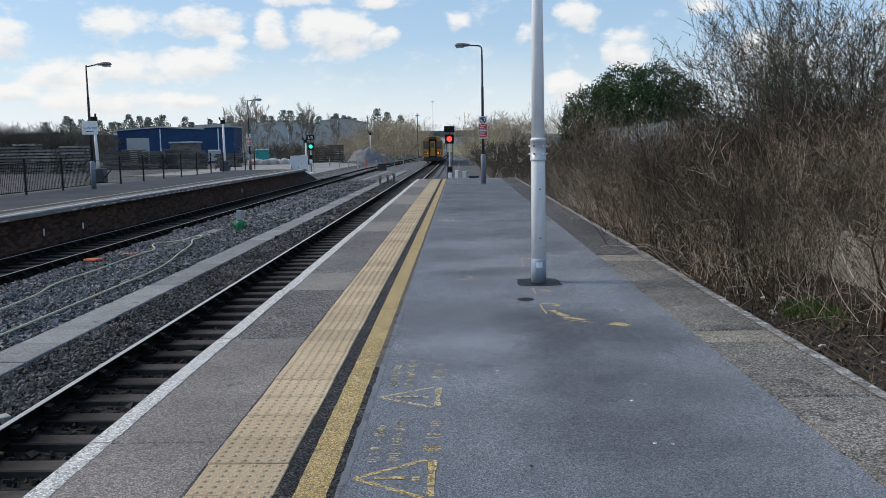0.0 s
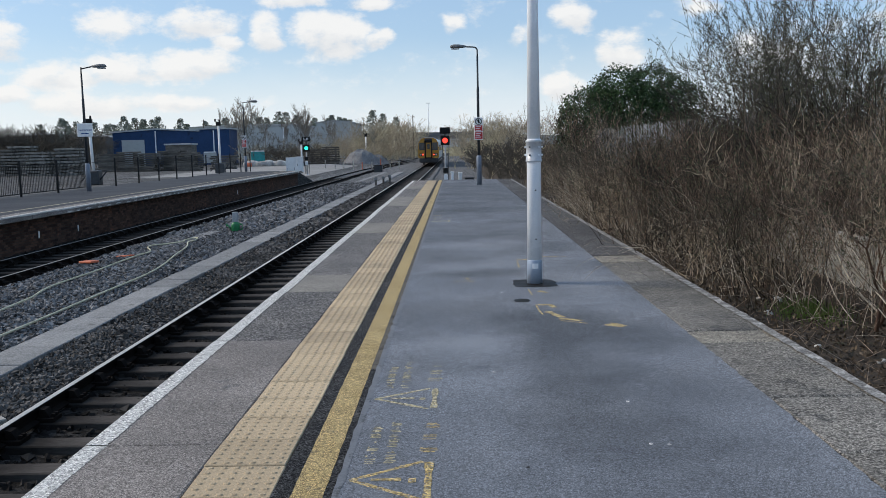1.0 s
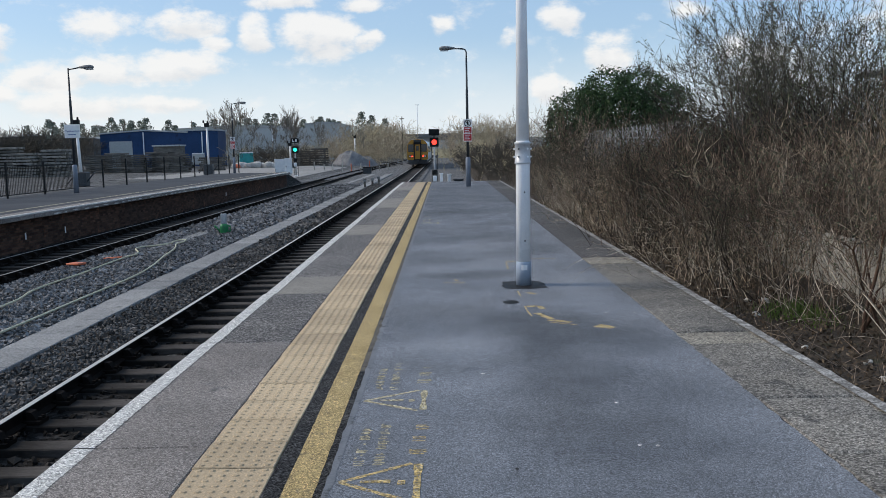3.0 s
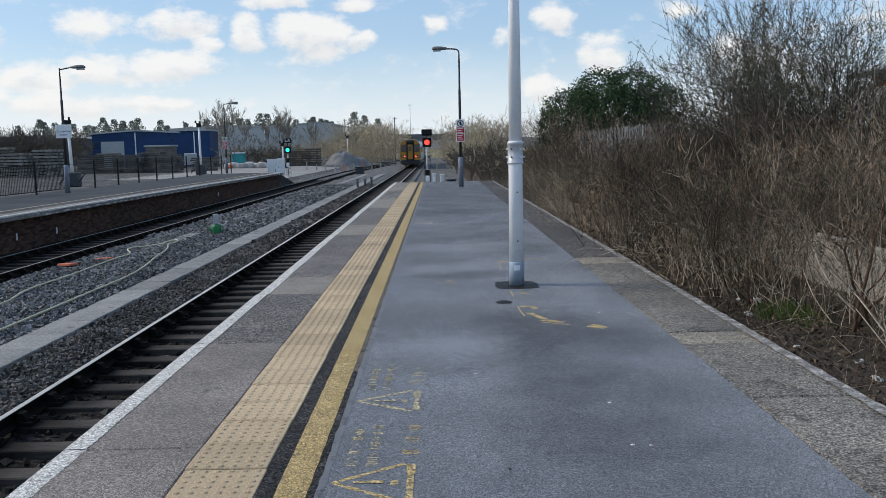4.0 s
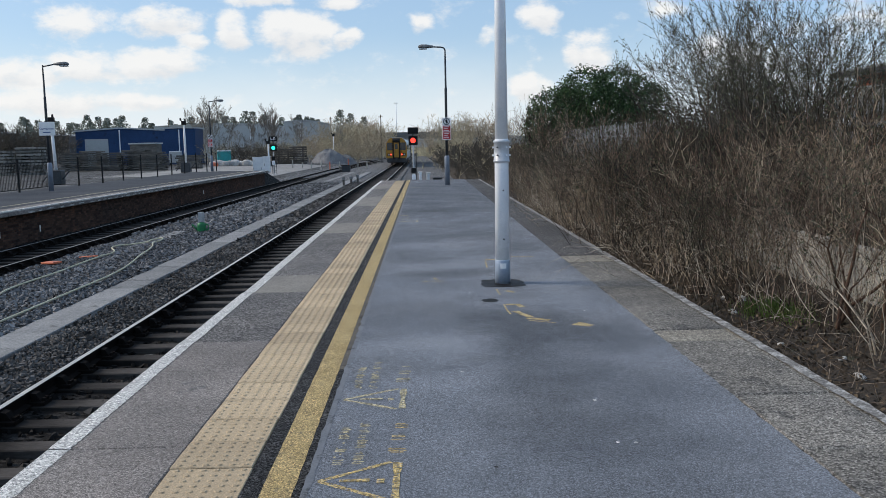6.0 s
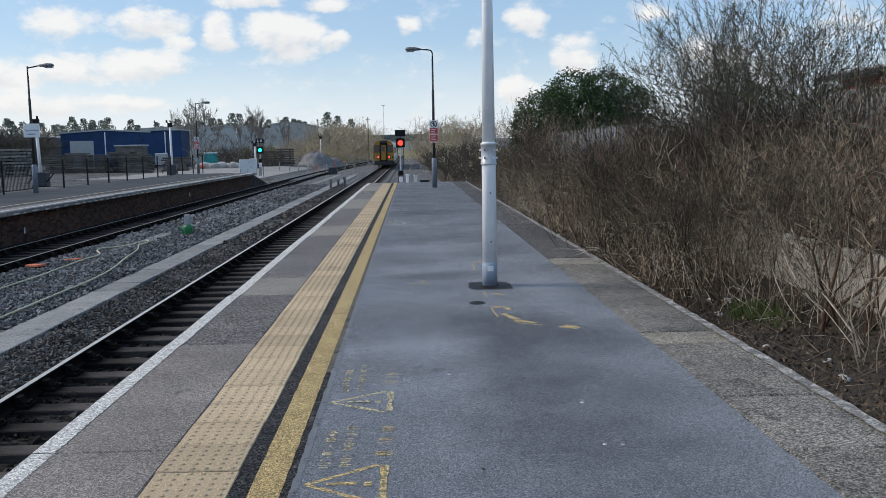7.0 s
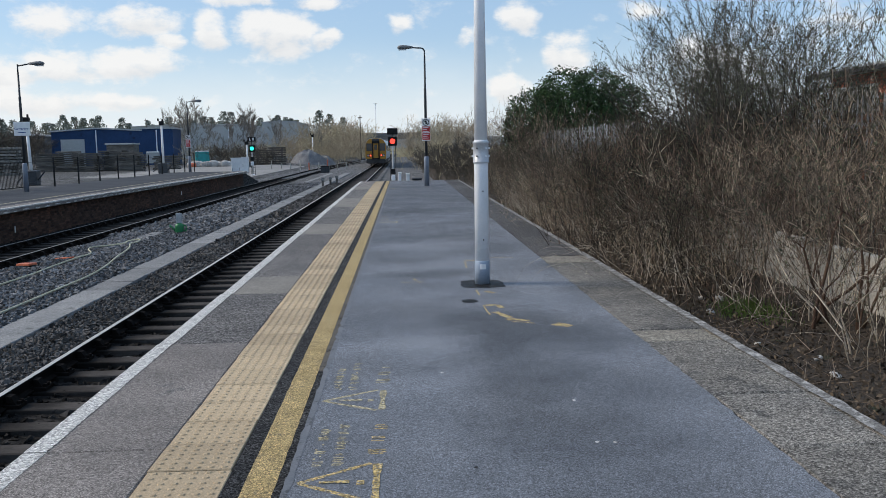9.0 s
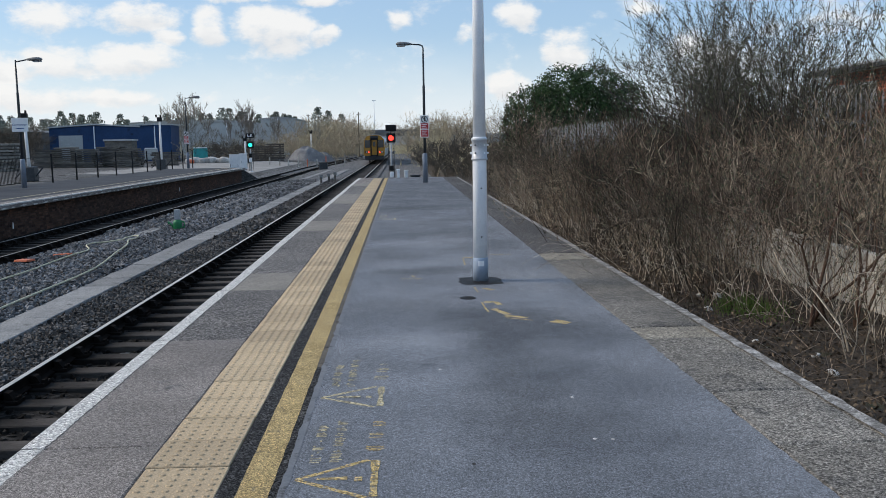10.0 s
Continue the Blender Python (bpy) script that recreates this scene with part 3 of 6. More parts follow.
# ---- far platform ----
far = new("far_platform")
tagged(far, "far platform with dark brick wall and white-painted edge", "platform", kind="structure")
bm = bmesh.new()
prism(bm, [(FAR_EDGE - .30, -1.2), (FAR_EDGE - .30, -.06), (FAR_REAR, -.06), (FAR_REAR, -1.2)], -20, FAR_END)
part("retaining_wall", bm, "mortar", far, "soot-dark mortar bed")
bm = bmesh.new()
prism(bm, [(FAR_EDGE - .6, -.062), (FAR_EDGE - .6, .0), (FAR_REAR - .1, .0), (FAR_REAR - .1, -.062)], -20, FAR_END)
part("asphalt_surface", bm, "far_asphalt", far, "grey asphalt surface")
bm = bmesh.new()
v = [bm.verts.new(p) for p in ((FAR_EDGE - .28, FAR_END, -1.15), (FAR_REAR, FAR_END, -1.15), (FAR_REAR, FAR_END, -.05), (FAR_EDGE - .28, FAR_END, -.05), (FAR_EDGE - .28, FAR_END + 7.5, -1.15), (FAR_REAR, FAR_END + 7.5, -1.15))]
for f in ((3, 2, 5, 4), (0, 3, 4), (2, 1, 5)):
    bm.faces.new([v[i] for i in f])
part("end_ramp", bm, "dark_asphalt", far, "sloping dark platform ramp")
bm = bmesh.new()
for x0, x1 in ((FAR_EDGE + .0, FAR_EDGE - .13),):
    n = 120
    prev = None
    for i in range(n + 1):
        y = -20 + (FAR_END + 19.9) * i / n
        row = [bm.verts.new((x1 + .02 * noise.noise((1, y, 0)), y, .008)), bm.verts.new((x0 + .003, y, .008)), bm.verts.new((x0 + .006, y, -.034 + .022 * noise.noise((4, y, 0))))]
        if prev:
            bm.faces.new((prev[0], prev[1], row[1], row[0]))
            bm.faces.new((prev[1], prev[2], row[2], row[1]))
        prev = row
part("white_edge", bm, "white_paint", far, "white painted edge")
rf = random.Random(21)
bm = bmesh.new()
y = 14.0
while y < FAR_END - .5:
    w, h, z = rf.uniform(.10, .7), rf.uniform(.016, .034), -.098 - rf.uniform(0, .025)
    if noise.noise((y * .23, 3, 0)) > -.12:
        out = [(y + w * (.5 + .5 * math.cos(k * .7854) * rf.uniform(.7, 1)), z + h * math.sin(k * .7854) * rf.uniform(.5, 1)) for k in range(8)]
        bm.faces.new([bm.verts.new((FAR_EDGE + .016, a, b)) for a, b in out])
    y += w + rf.uniform(.03, .45)
part("peeling_paint", bm, "white_paint", far, "peeling flakes of white paint")
bm = bmesh.new()
v = [bm.verts.new(p) for p in ((FAR_EDGE - 1.22, -20, .004), (FAR_EDGE - 1.10, -20, .004), (FAR_EDGE - 1.10, FAR_END, .004), (FAR_EDGE - 1.22, FAR_END, .004))]
bm.faces.new(v)
part("yellow_line", bm, "faded_yellow", far, "faded yellow line")


def brick_wall(name, x, y0, y1, z0, z1, parent, mat, label, course=.075, length=.225, out=1, lo=0.0):
    """Running-bond courses facing +x or -x, joints recessed."""
    rng = np.random.default_rng(5)
    vs, fs = [], []
    rows = int((z1 - z0) / course)
    for r in range(rows):
        y = y0 - (length / 2 if r % 2 else 0)
        while y < y1:
            a, b = max(y, y0) + .006, min(y + length, y1) - .006
            if b - a > .03:
                k = len(vs)
                d = rng.uniform(-.004, .004)
                za, zb = z0 + r * course + .006, z0 + (r + 1) * course - .006
                xf = x + out * (.008 + d)
                vs += [(x, a, za), (x, b, za), (x, b, zb), (x, a, zb), (xf, a, za), (xf, b, za), (xf, b, zb), (xf, a, zb)]
                fs += [(k + 4, k + 5, k + 6, k + 7), (k, k + 1, k + 5, k + 4), (k + 3, k + 7, k + 6, k + 2), (k + 1, k + 2, k + 6, k + 5), (k, k + 4, k + 7, k + 3)]
            y += length
    me = raw_mesh(name, vs, fs, mat)
    me.shade_flat()
    ob = new(name, me)
    ob.parent = parent
    return tagged(ob, label, kind="stuff")


brick_wall("brickwork", FAR_EDGE - .295, 14, FAR_END, -1.2, -.15, far, "brick", "soot-blackened brown brick courses")

# ---- tracks ----
RAIL_PROFILE = [(-.07, -.155), (.07, -.155), (.07, -.14), (.011, -.12), (.011, -.045), (.035, -.035), (.035, -.003), (-.035, -.003), (-.035, -.035), (-.011, -.045), (-.011, -.12), (-.07, -.14)]
HEAD = [(-.033, -.004), (.033, -.004), (.03, 0), (-.03, 0)]


def sleeper_mesh():
    bm = slab(-1.28, 1.28, -.125, .125, -.15, 0, .012)
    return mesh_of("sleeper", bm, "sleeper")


SLEEPER = sleeper_mesh()


def chair_mesh():
    """A cast iron chair with raised jaws and a bolt each side."""
    bm = bmesh.new()
    box(bm, -.20, .20, -.10, .10, 0, .04)
    prism(bm, [(-.15, .04), (-.10, .12), (-.045, .13), (-.045, .04)], -.06, .06)
    prism(bm, [(.15, .04), (.10, .12), (.045, .13), (.045, .04)], -.06, .06)
    for x in (-.175, .175):
        box(bm, x - .018, x + .018, -.05, -.014, .04, .075)
        box(bm, x - .018, x + .018, .014, .05, .04, .075)
    return mesh_of("chair", bm, "rail_rust")


CHAIR = chair_mesh()


def railway(name, line, label, sleepers_to, step=.66, start=0.0, group="railway tracks", head="rail_dull"):
    """Two rails and their sleepers along points in plan at rail height."""
    track = thing(name, (0, 0, 0), label, "railway track", group)
    for side in (-.752, .752):
        path = []
        for i, p in enumerate(line):
            d = (Vector(line[min(i + 1, len(line) - 1)]) - Vector(line[max(i - 1, 0)])).normalized()
            path.append(Vector(p) + Vector((d.y, -d.x, 0)) * side)
        bm = bmesh.new()
        sweep(bm, RAIL_PROFILE, path)
        rail = part("rail", bm, "rail_rust", track, "rusty steel rail, near-black with painted shade")
        bm = bmesh.new()
        sweep(bm, HEAD, path)
        part("running_surface", bm, head, rail, "polished bright rail head" if head == "rail_top" else "dull worn rail head")
    dist = start
    far_rows = []
    for a, b in zip(line, line[1:]):
        a, b = Vector(a), Vector(b)
        seg = (b - a).length
        d = (b - a).normalized()
        while dist < seg:
            p = a + d * dist
            turn = math.degrees(math.atan2(-d.x, d.y))
            m = pose(p.x, p.y, p.z - .158, random.uniform(-.4, .4), random.uniform(-.4, .4), turn + random.uniform(-.7, .7))
            if p.y < sleepers_to:
                ob = part("sleeper", SLEEPER, None, track)
                ob.matrix_basis = m
                if 3 < p.y < 45:
                    for side in (-.752, .752):
                        part("chair", CHAIR, None, ob).location = (side, 0, .002)
            else:
                far_rows.append(m)
            dist += step
        dist -= seg
    if far_rows:
        bm = bmesh.new()
        for m in far_rows:
            for v in box(bm, -1.28, 1.28, -.125, .125, -.15, 0):
                v.co = m @ v.co
        tagged(part("sleeper_row", bm, "sleeper", track, "weathered sleepers far along the line"), kind="stuff")
    return track


NEAR_X, FAR_X = -3.53, -10.27


def bend(x0, x1, y0, y1, n=16):
    """Points of an easy S-curve."""
    return [(x0 + (x1 - x0) * (3 * s * s - 2 * s ** 3), y0 + (y1 - y0) * s, RAIL) for s in (i / n for i in range(n + 1))]


railway("railway_track", [(NEAR_X, -9, RAIL), (NEAR_X, 100, RAIL), (NEAR_X, 330, RAIL)], "straight railway track on dark oil-stained sleepers", 75, step=.675, start=.63, head="rail_top")
railway("railway_track", [(FAR_X, -12, RAIL), (FAR_X, 90, RAIL)] + bend(FAR_X, -7.1, 96, 230) + [(-7.1, 330, RAIL)], "railway track beside the far platform", 60)
railway("railway_track", bend(-44, -11.2, 88, 175, 14), "rusty siding curving out of the yard", 0)
railway("railway_track", bend(FAR_X, NEAR_X, 98, 205, 14)[1:-1], "crossover between the running lines", 0)

# ---- lineside between the tracks ----
rng = np.random.default_rng(11)


def heap_z(x, y):
    """Height of the ballast bed: shoulders slightly raised between the tracks."""
    mid = math.exp(-((x + 7.0) / 1.5) ** 2) * .10
    dip = .07 * (math.exp(-((x - NEAR_X) / .95) ** 4) + math.exp(-((x - FAR_X) / .95) ** 4))
    return BALLAST + .02 + mid - dip + .03 * noise.noise((x * .9, y * .7, 0))


bm = bmesh.new()
bx = np.linspace(-12.0, -1.9, 44)
by = np.concatenate([np.linspace(-9, 60, 150), np.linspace(62, 330, 70)])
bv = [[bm.verts.new((x, y, heap_z(x, y) + .02 * noise.noise((x * 7, y * 7, 2)))) for x in bx] for y in by]
for j in range(len(by) - 1):
    for i in range(len(bx) - 1):
        f = bm.faces.new((bv[j][i], bv[j][i + 1], bv[j + 1][i + 1], bv[j + 1][i]))
        f.smooth = True
        cx = (bx[i] + bx[i + 1]) / 2
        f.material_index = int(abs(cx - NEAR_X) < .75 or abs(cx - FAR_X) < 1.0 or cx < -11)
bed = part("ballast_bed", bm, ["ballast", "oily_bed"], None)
tagged(bed, "grey crushed-stone ballast bed under the tracks", "ballast", kind="structure")


def scatter(name, n, x0, x1, y0, y1, size, mat, label, lift=.012, power=1.0):
    x = rng.uniform(x0, x1, n)
    y = y0 + (y1 - y0) * rng.uniform(0, 1, n) ** power
    z = np.array([heap_z(a, b) for a, b in zip(x, y)]) + lift + rng.uniform(-.015, .02, n)
    ob = new(name, rocks(name, np.stack([x, y, z], 1), size * rng.uniform(.6, 1.35, n), mat, rng))
    return tagged(ob, label, "ballast", kind="stuff")


scatter("ballast_stones", 24000, -9.35, -6.10, 9, 28, .052, "stones", "loose grey angular ballast stones", power=1.3)
scatter("ballast_stones", 7000, -9.35, -6.12, 28, 66, .085, "stones", "loose grey angular ballast stones", power=1.3)
scatter("ballast_stones", 10500, -5.43, -4.36, 6, 24, .046, "brown_stones", "rust-tinted ballast stones beside the rail", power=1.2)
scatter("ballast_stones", 3500, -5.43, -4.36, 24, 66, .085, "brown_stones", "rust-tinted ballast stones beside the rail", power=1.2)
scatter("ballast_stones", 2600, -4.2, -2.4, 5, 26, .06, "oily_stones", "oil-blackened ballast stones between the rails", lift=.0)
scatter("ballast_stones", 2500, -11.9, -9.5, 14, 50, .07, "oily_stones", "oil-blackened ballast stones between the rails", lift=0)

# concrete cable troughs: the wide lids beside the near track and a narrower run by the far one
trough = thing("cable_trough", (0, 0, 0), "grey concrete cable trough with flat lids", "cable trough")
lid = mesh_of("trough_lid", slab(-.31, .31, -.488, .488, -.10, 0, .010), "concrete")
y = -4.0
while y < 92:
    ob = part("trough_lid", lid, None, trough)
    wob = .03 * noise.noise((y * .3, 0, 0))
    ob.matrix_basis = pose(-5.76 + wob, y, -.985 + random.uniform(-.004, .008), random.uniform(-.5, .5), random.uniform(-.8, .8), random.uniform(-.5, .5))
    y += 1.0
trough = thing("cable_trough", (0, 0, 0), "narrow weathered concrete cable trough half sunk in ballast", "cable trough")
lid = mesh_of("trough_lid", slab(-.19, .19, -.495, .495, -.10, 0, .008), "concrete")
y = 24.0
while y < 92:
    ob = part("trough_lid", lid, None, trough)
    ob.matrix_basis = pose(-7.82 + .0075 * (y - 30) + .02 * noise.noise((y * .4, 2, 0)), y, -.965 + random.uniform(-.008, .006), 0, random.uniform(-1, 1), random.uniform(-.6, .6))
    y += 1.0

# yellow hose looped over the ballast
hose_curve = bpy.data.curves.new("hose", "CURVE")
hose_curve.dimensions, hose_curve.bevel_depth, hose_curve.bevel_resolution = "3D", .019, 2
HOSE = [(-7.58, 3.00), (-7.56, 14.91), (-7.90, 16.56), (-7.84, 18.62), (-7.97, 19.87), (-7.93, 21.16), (-7.98, 22.29), (-8.43, 23.88), (-8.23, 24.12), (-7.83, 24.33), (-7.86, 25.21), (-7.71, 25.33), (-7.54, 24.85), (-7.51, 24.13), (-7.22, 23.02), (-6.84, 20.78), (-6.62, 19.30), (-6.44, 17.41), (-6.47, 16.19), (-6.44, 12.64), (-6.49, 4.00)]
sp = hose_curve.splines.new("BEZIER")
sp.bezier_points.add(len(HOSE) - 1)
for k, (bp, (x, y)) in enumerate(zip(sp.bezier_points, HOSE)):
    bp.co = (x, y, heap_z(x, y) + .07 + .015 * (k % 2))
    bp.handle_left_type = bp.handle_right_type = "AUTO"
hose_curve.materials.append(M["hose"])
tagged(new("hose", hose_curve), "pale yellow hose looped over the ballast", "hose")

# green flange lubricator pot
pot = thing("green_can", (-7.06, 27.6, heap_z(-7.06, 27.6) - .01), "green plastic can with a spout and grey box on top", "can")
pot.scale = (.50, .50, .92)
bm = bmesh.new()
lathe(bm, [(.22, 0), (.27, .03), (.28, .26), (.25, .33), (.15, .37), (.13, .40)], 18)
part("tank", bm, "green_plastic", pot)
bm = bmesh.new()
tube(bm, (-.26, 0, .10), (-.50, -.03, .27), .05, .035, 8)
tube(bm, (-.50, -.03, .27), (-.60, -.04, .27), .035, .06, 8)
part("spout", bm, "green_plastic", pot)
bm = bmesh.new()
tube(bm, (.28, 0, .10), (.42, 0, .13), .03, .03, 8)
tube(bm, (.42, 0, .13), (.42, 0, .28), .03, .03, 8)
tube(bm, (.42, 0, .28), (.22, 0, .31), .03, .03, 8)
part("handle", bm, "green_plastic", pot)
part("box", slab(-.17, .17, -.15, .15, .38, .72, .012), "post_grey", pot, "grey box on the lid")


def scrap(place, size, mat, label):
    ob = part("scrap", slab(-size[0] / 2, size[0] / 2, -size[1] / 2, size[1] / 2, 0, size[2], .008), mat, None)
    ob.name = "debris"
    ob.matrix_basis = pose(*place, random.uniform(-6, 6), random.uniform(-6, 6), random.uniform(0, 90))
    return tagged(ob, label, "debris", "debris on the ballast")


scrap((-8.85, 20.6, BALLAST + .10), (.22, .5, .05), "orange", "orange-red plastic strip lying on the ballast")
scrap((-8.35, 21.6, BALLAST + .11), (.10, .55, .04), "orange", "faded red rod lying on the ballast")
scrap((-4.62, 8.0, BALLAST + .12), (.5, .12, .05), "old_concrete", "broken timber piece on the ballast")

# track-side disconnection boxes and stakes beyond the platform
for x, y, s in ((-5.5, 60, 1.0), (-5.1, 61.5, 1.0), (-4.75, 62.8, 1.1)):
    ob = thing("marker_post", (x, y, BALLAST), "small grey concrete lineside marker post", "marker post", "lineside marker posts")
    bm = slab(-.07, .07, -.07, .07, 0, .62 * s, .015)
    part("post", bm, "timber", ob)
    part("plate", slab(-.12, .12, -.015, .015, .5 * s, .68 * s, .01), "concrete", ob).location.y = -.09
ob = thing("point_machine", (-8.4, 95, BALLAST), "dark box beside the points", "point machine")
part("case", slab(-.45, .45, -.4, .4, 0, .75, .04), "dark_paint", ob)
part("cover", slab(-.5, .5, -.45, .45, .75, .82, .02), "black", ob)

# ---- pole on the platform ----
pole = thing("steel_column", (.897, 10.0, 0), "tall pale grey steel column with bolted collar", "column")
bm = bmesh.new()
lathe(bm, [(.088, 0), (.088, .27), (.086, .275)], 28)
part("foot", bm, "foot_blue", pole, "blue-grey painted foot")
bm = bmesh.new()
lathe(bm, [(.0835, .275), (.0805, 1.40), (.079, 1.66)], 28)
part("lower_tube", bm, "galvanised", pole)
bm = bmesh.new()
lathe(bm, [(.0755, 1.60), (.0615, 3.2), (.036, 6.4), (.036, 6.42)], 28)
part("upper_tube", bm, "galvanised", pole)
bm = bmesh.new()
lathe(bm, [(.088, 1.40), (.094, 1.402), (.094, 1.425), (.088, 1.427), (.087, 1.62), (.094, 1.622), (.094, 1.645), (.088, 1.65)], 28)
collar = part("collar", bm, "collar_steel", pole, "bolted steel collar")
for z in (1.48, 1.57):
    for w in (0, 55, 125, 180, 235, 305):
        a = radians(w)
        bm = bmesh.new()
        tube(bm, (.083 * math.cos(a), .083 * math.sin(a), z), ((.106 if w in (0, 180) else .097) * math.cos(a), (.106 if w in (0, 180) else .097) * math.sin(a), z), .011, .010, 6)
        part("bolt", bm, "dark_paint" if w in (55, 235) else "galvanised", collar)
for z in (.52, 1.08):
    bm = bmesh.new()
    tube(bm, (.01, -.083, z), (.01, -.089, z), .009, .009, 8)
    part("screw", bm, "dark_paint", pole)
bm = bmesh.new()
for i in range(6):
    a0, a1 = (-math.pi / 2 + (-.035 + .07 * k / 6) / .0885 for k in (i, i + 1))
    v = [bm.verts.new((.0892 * math.cos(a), .0892 * math.sin(a), z)) for a, z in ((a0, .18), (a1, .18), (a1, .24), (a0, .24))]
    bm.faces.new(v)
plate = part("label_plate", bm, "sign_white", pole, "small white plate with faint writing")
bm = bmesh.new()
lathe(bm, [(.038, 6.42), (.03, 6.46), (.008, 6.47)], 20)
part("cap", bm, "galvanised", pole)


def patch(name, outline, mat, label, z=.003, parent=None):
    bm = bmesh.new()
    bm.faces.new([bm.verts.new((x, y, z)) for x, y in outline])
    return part(name, bm, mat, parent or platform, label)


def ragged(cx, cy, rx, ry, n=26, amp=.12, seed=0, square=0.0):
    out = []
    for i in range(n):
        w = 2 * math.pi * i / n
        c, s = math.cos(w), math.sin(w)
        k = 1 / max(abs(c), abs(s)) if square else 1
        k = 1 + (k - 1) * square
        r = k * (1 + amp * noise.noise((c * 2 + seed, s * 2, seed)))
        out.append((cx + rx * r * c, cy + ry * r * s))
    return out


patch("tar_patch", ragged(.89, 9.98, .25, .28, amp=.14, seed=2, square=.9), "black", "black tar patch round the column foot")
patch("drain_cover", ragged(.66, 8.86, .085, .11, amp=.06, seed=4), "black", "dark round cover in the asphalt")

# painted survey marks, faded yellow


def stroke(pts, width, mat, label, z=.0016):
    """A hand-painted line along points on the platform."""
    bm = bmesh.new()
    prev = None
    dense = []
    for (x0, y0), (x1, y1) in zip(pts, pts[1:]):
        n = max(2, int(math.hypot(x1 - x0, y1 - y0) / .04))
        dense += [(x0 + (x1 - x0) * i / n, y0 + (y1 - y0) * i / n) for i in range(n)]
    dense.append(pts[-1])
    for i, (x, y) in enumerate(dense):
        a, b = dense[max(i - 1, 0)], dense[min(i + 1, len(dense) - 1)]
        d = Vector((b[0] - a[0], b[1] - a[1])).normalized()
        w = width / 2 * (1 + .5 * noise.noise((x * 9, y * 9, 1)))
        row = [bm.verts.new((x - d.y * w, y + d.x * w, z)), bm.verts.new((x + d.y * w, y - d.x * w, z))]
        if prev:
            bm.faces.new((prev[0], prev[1], row[1], row[0]))
        prev = row
    return part("painted_mark", bm, mat, platform, label)


def warning_mark(y, h, mat, label):
    """A stencilled triangle on its side: two long sides, a broad base bar and a mark within."""
    x0, x1 = -.54, -.162
    m = y + h / 2
    stroke([(x0, m), (x1 - .035, y + h)], .030, mat, label, 0.0012)
    stroke([(x0, m), (x1 - .035, y)], .030, mat, label, 0.0018)
    stroke([(x1, y + .01), (x1, y + h - .01)], .040, mat, label, 0.0024)
    stroke([(x0 + .10, m), (x1 - .13, m)], .034, mat, label, 0.0030)
    stroke([(x1 - .095, m - .012), (x1 - .058, m - .012)], .055, mat, label)


def lettering(xa, xb, y0, y1, mat, label, seed, keep=.85):
    """A column of worn stencilled letters, too faded to read: short bars across the line of writing."""
    r = random.Random(seed)
    bm = bmesh.new()
    y = y0
    while y < y1:
        deep = r.uniform(.030, .046)
        for k in range(r.choice((1, 2, 2))):
            if r.random() > keep:
                continue
            yy, t = y + k * deep * .62, r.uniform(.010, .016)
            a, b = xa + r.uniform(0, .014), xb - r.uniform(0, .02)
            bm.faces.new([bm.verts.new(q) for q in ((a, yy, .0016), (b, yy + r.uniform(-.004, .004), .0016), (b, yy + t, .0016), (a, yy + t, .0016))])
        if r.random() < .7:
            xs_ = r.choice((xa + .004, (xa + xb) / 2, xb - .016))
            bm.faces.new([bm.verts.new(q) for q in ((xs_, y, .0019), (xs_ + .012, y, .0019), (xs_ + .012, y + deep * .7, .0019), (xs_, y + deep * .7, .0019))])
        y += deep + r.choice((.010, .014, .012, .05))
    return part("lettering", bm, mat, platform, label)


warning_mark(3.81, .48, "chalk_yellow", "worn yellow stencilled warning triangle")
warning_mark(5.19, .45, "faded_yellow", "faded yellow stencilled warning triangle")
warning_mark(18.4, .45, "faded_yellow", "faded yellow stencilled warning triangle")
FADED = "column of faded yellow stencilled lettering"
for k, (y0, y1) in enumerate(((4.27, 4.90), (5.66, 6.28), (19.0, 19.6), (33.5, 34.0))):
    lettering(-.505, -.440, y0, y1, "faded_yellow", FADED, 10 + k)
    lettering(-.400, -.335, y0 + .0, y1 + .06, "faded_yellow", FADED, 20 + k)
    for j, yy in enumerate((y0 + .155, y0 + .355, y0 + .56)):
        lettering(-.222 + .012 * j, -.118, yy, yy + .075, "chalk_yellow" if k == 0 else "faded_yellow", FADED, 30 + 5 * k + j, .97)
MARKS = [
    ([(.78, 8.62), (.785, 8.30), (.80, 8.10)], .016), ([(.80, 8.62), (.92, 8.60), (.95, 8.45)], .06), ([(.86, 8.25), (.93, 8.05), (.97, 7.95)], .07),
    ([(.93, 7.90), (1.04, 7.84), (1.12, 7.78)], .06), ([(.93, 7.80), (1.16, 7.66)], .022), ([(1.33, 7.62), (1.39, 7.56), (1.45, 7.50)], .11),
    ([(.785, 9.55), (.795, 9.2)], .016), ([(.88, 9.45), (.97, 9.32)], .06), ([(.84, 12.1), (.99, 12.08)], .08), ([(.83, 12.0), (.81, 11.3)], .016),
    ([(1.1, 12.4), (1.55, 12.3)], .03), ([(-.05, 10.25), (.22, 10.22)], .03), ([(.1, 10.5), (.13, 10.35)], .03), ([(-.57, 20.3), (-.37, 20.25)], .05),
]
for pts, w in MARKS:
    stroke(pts, w, "chalk_yellow", "chalky yellow survey mark")
rngm = random.Random(3)
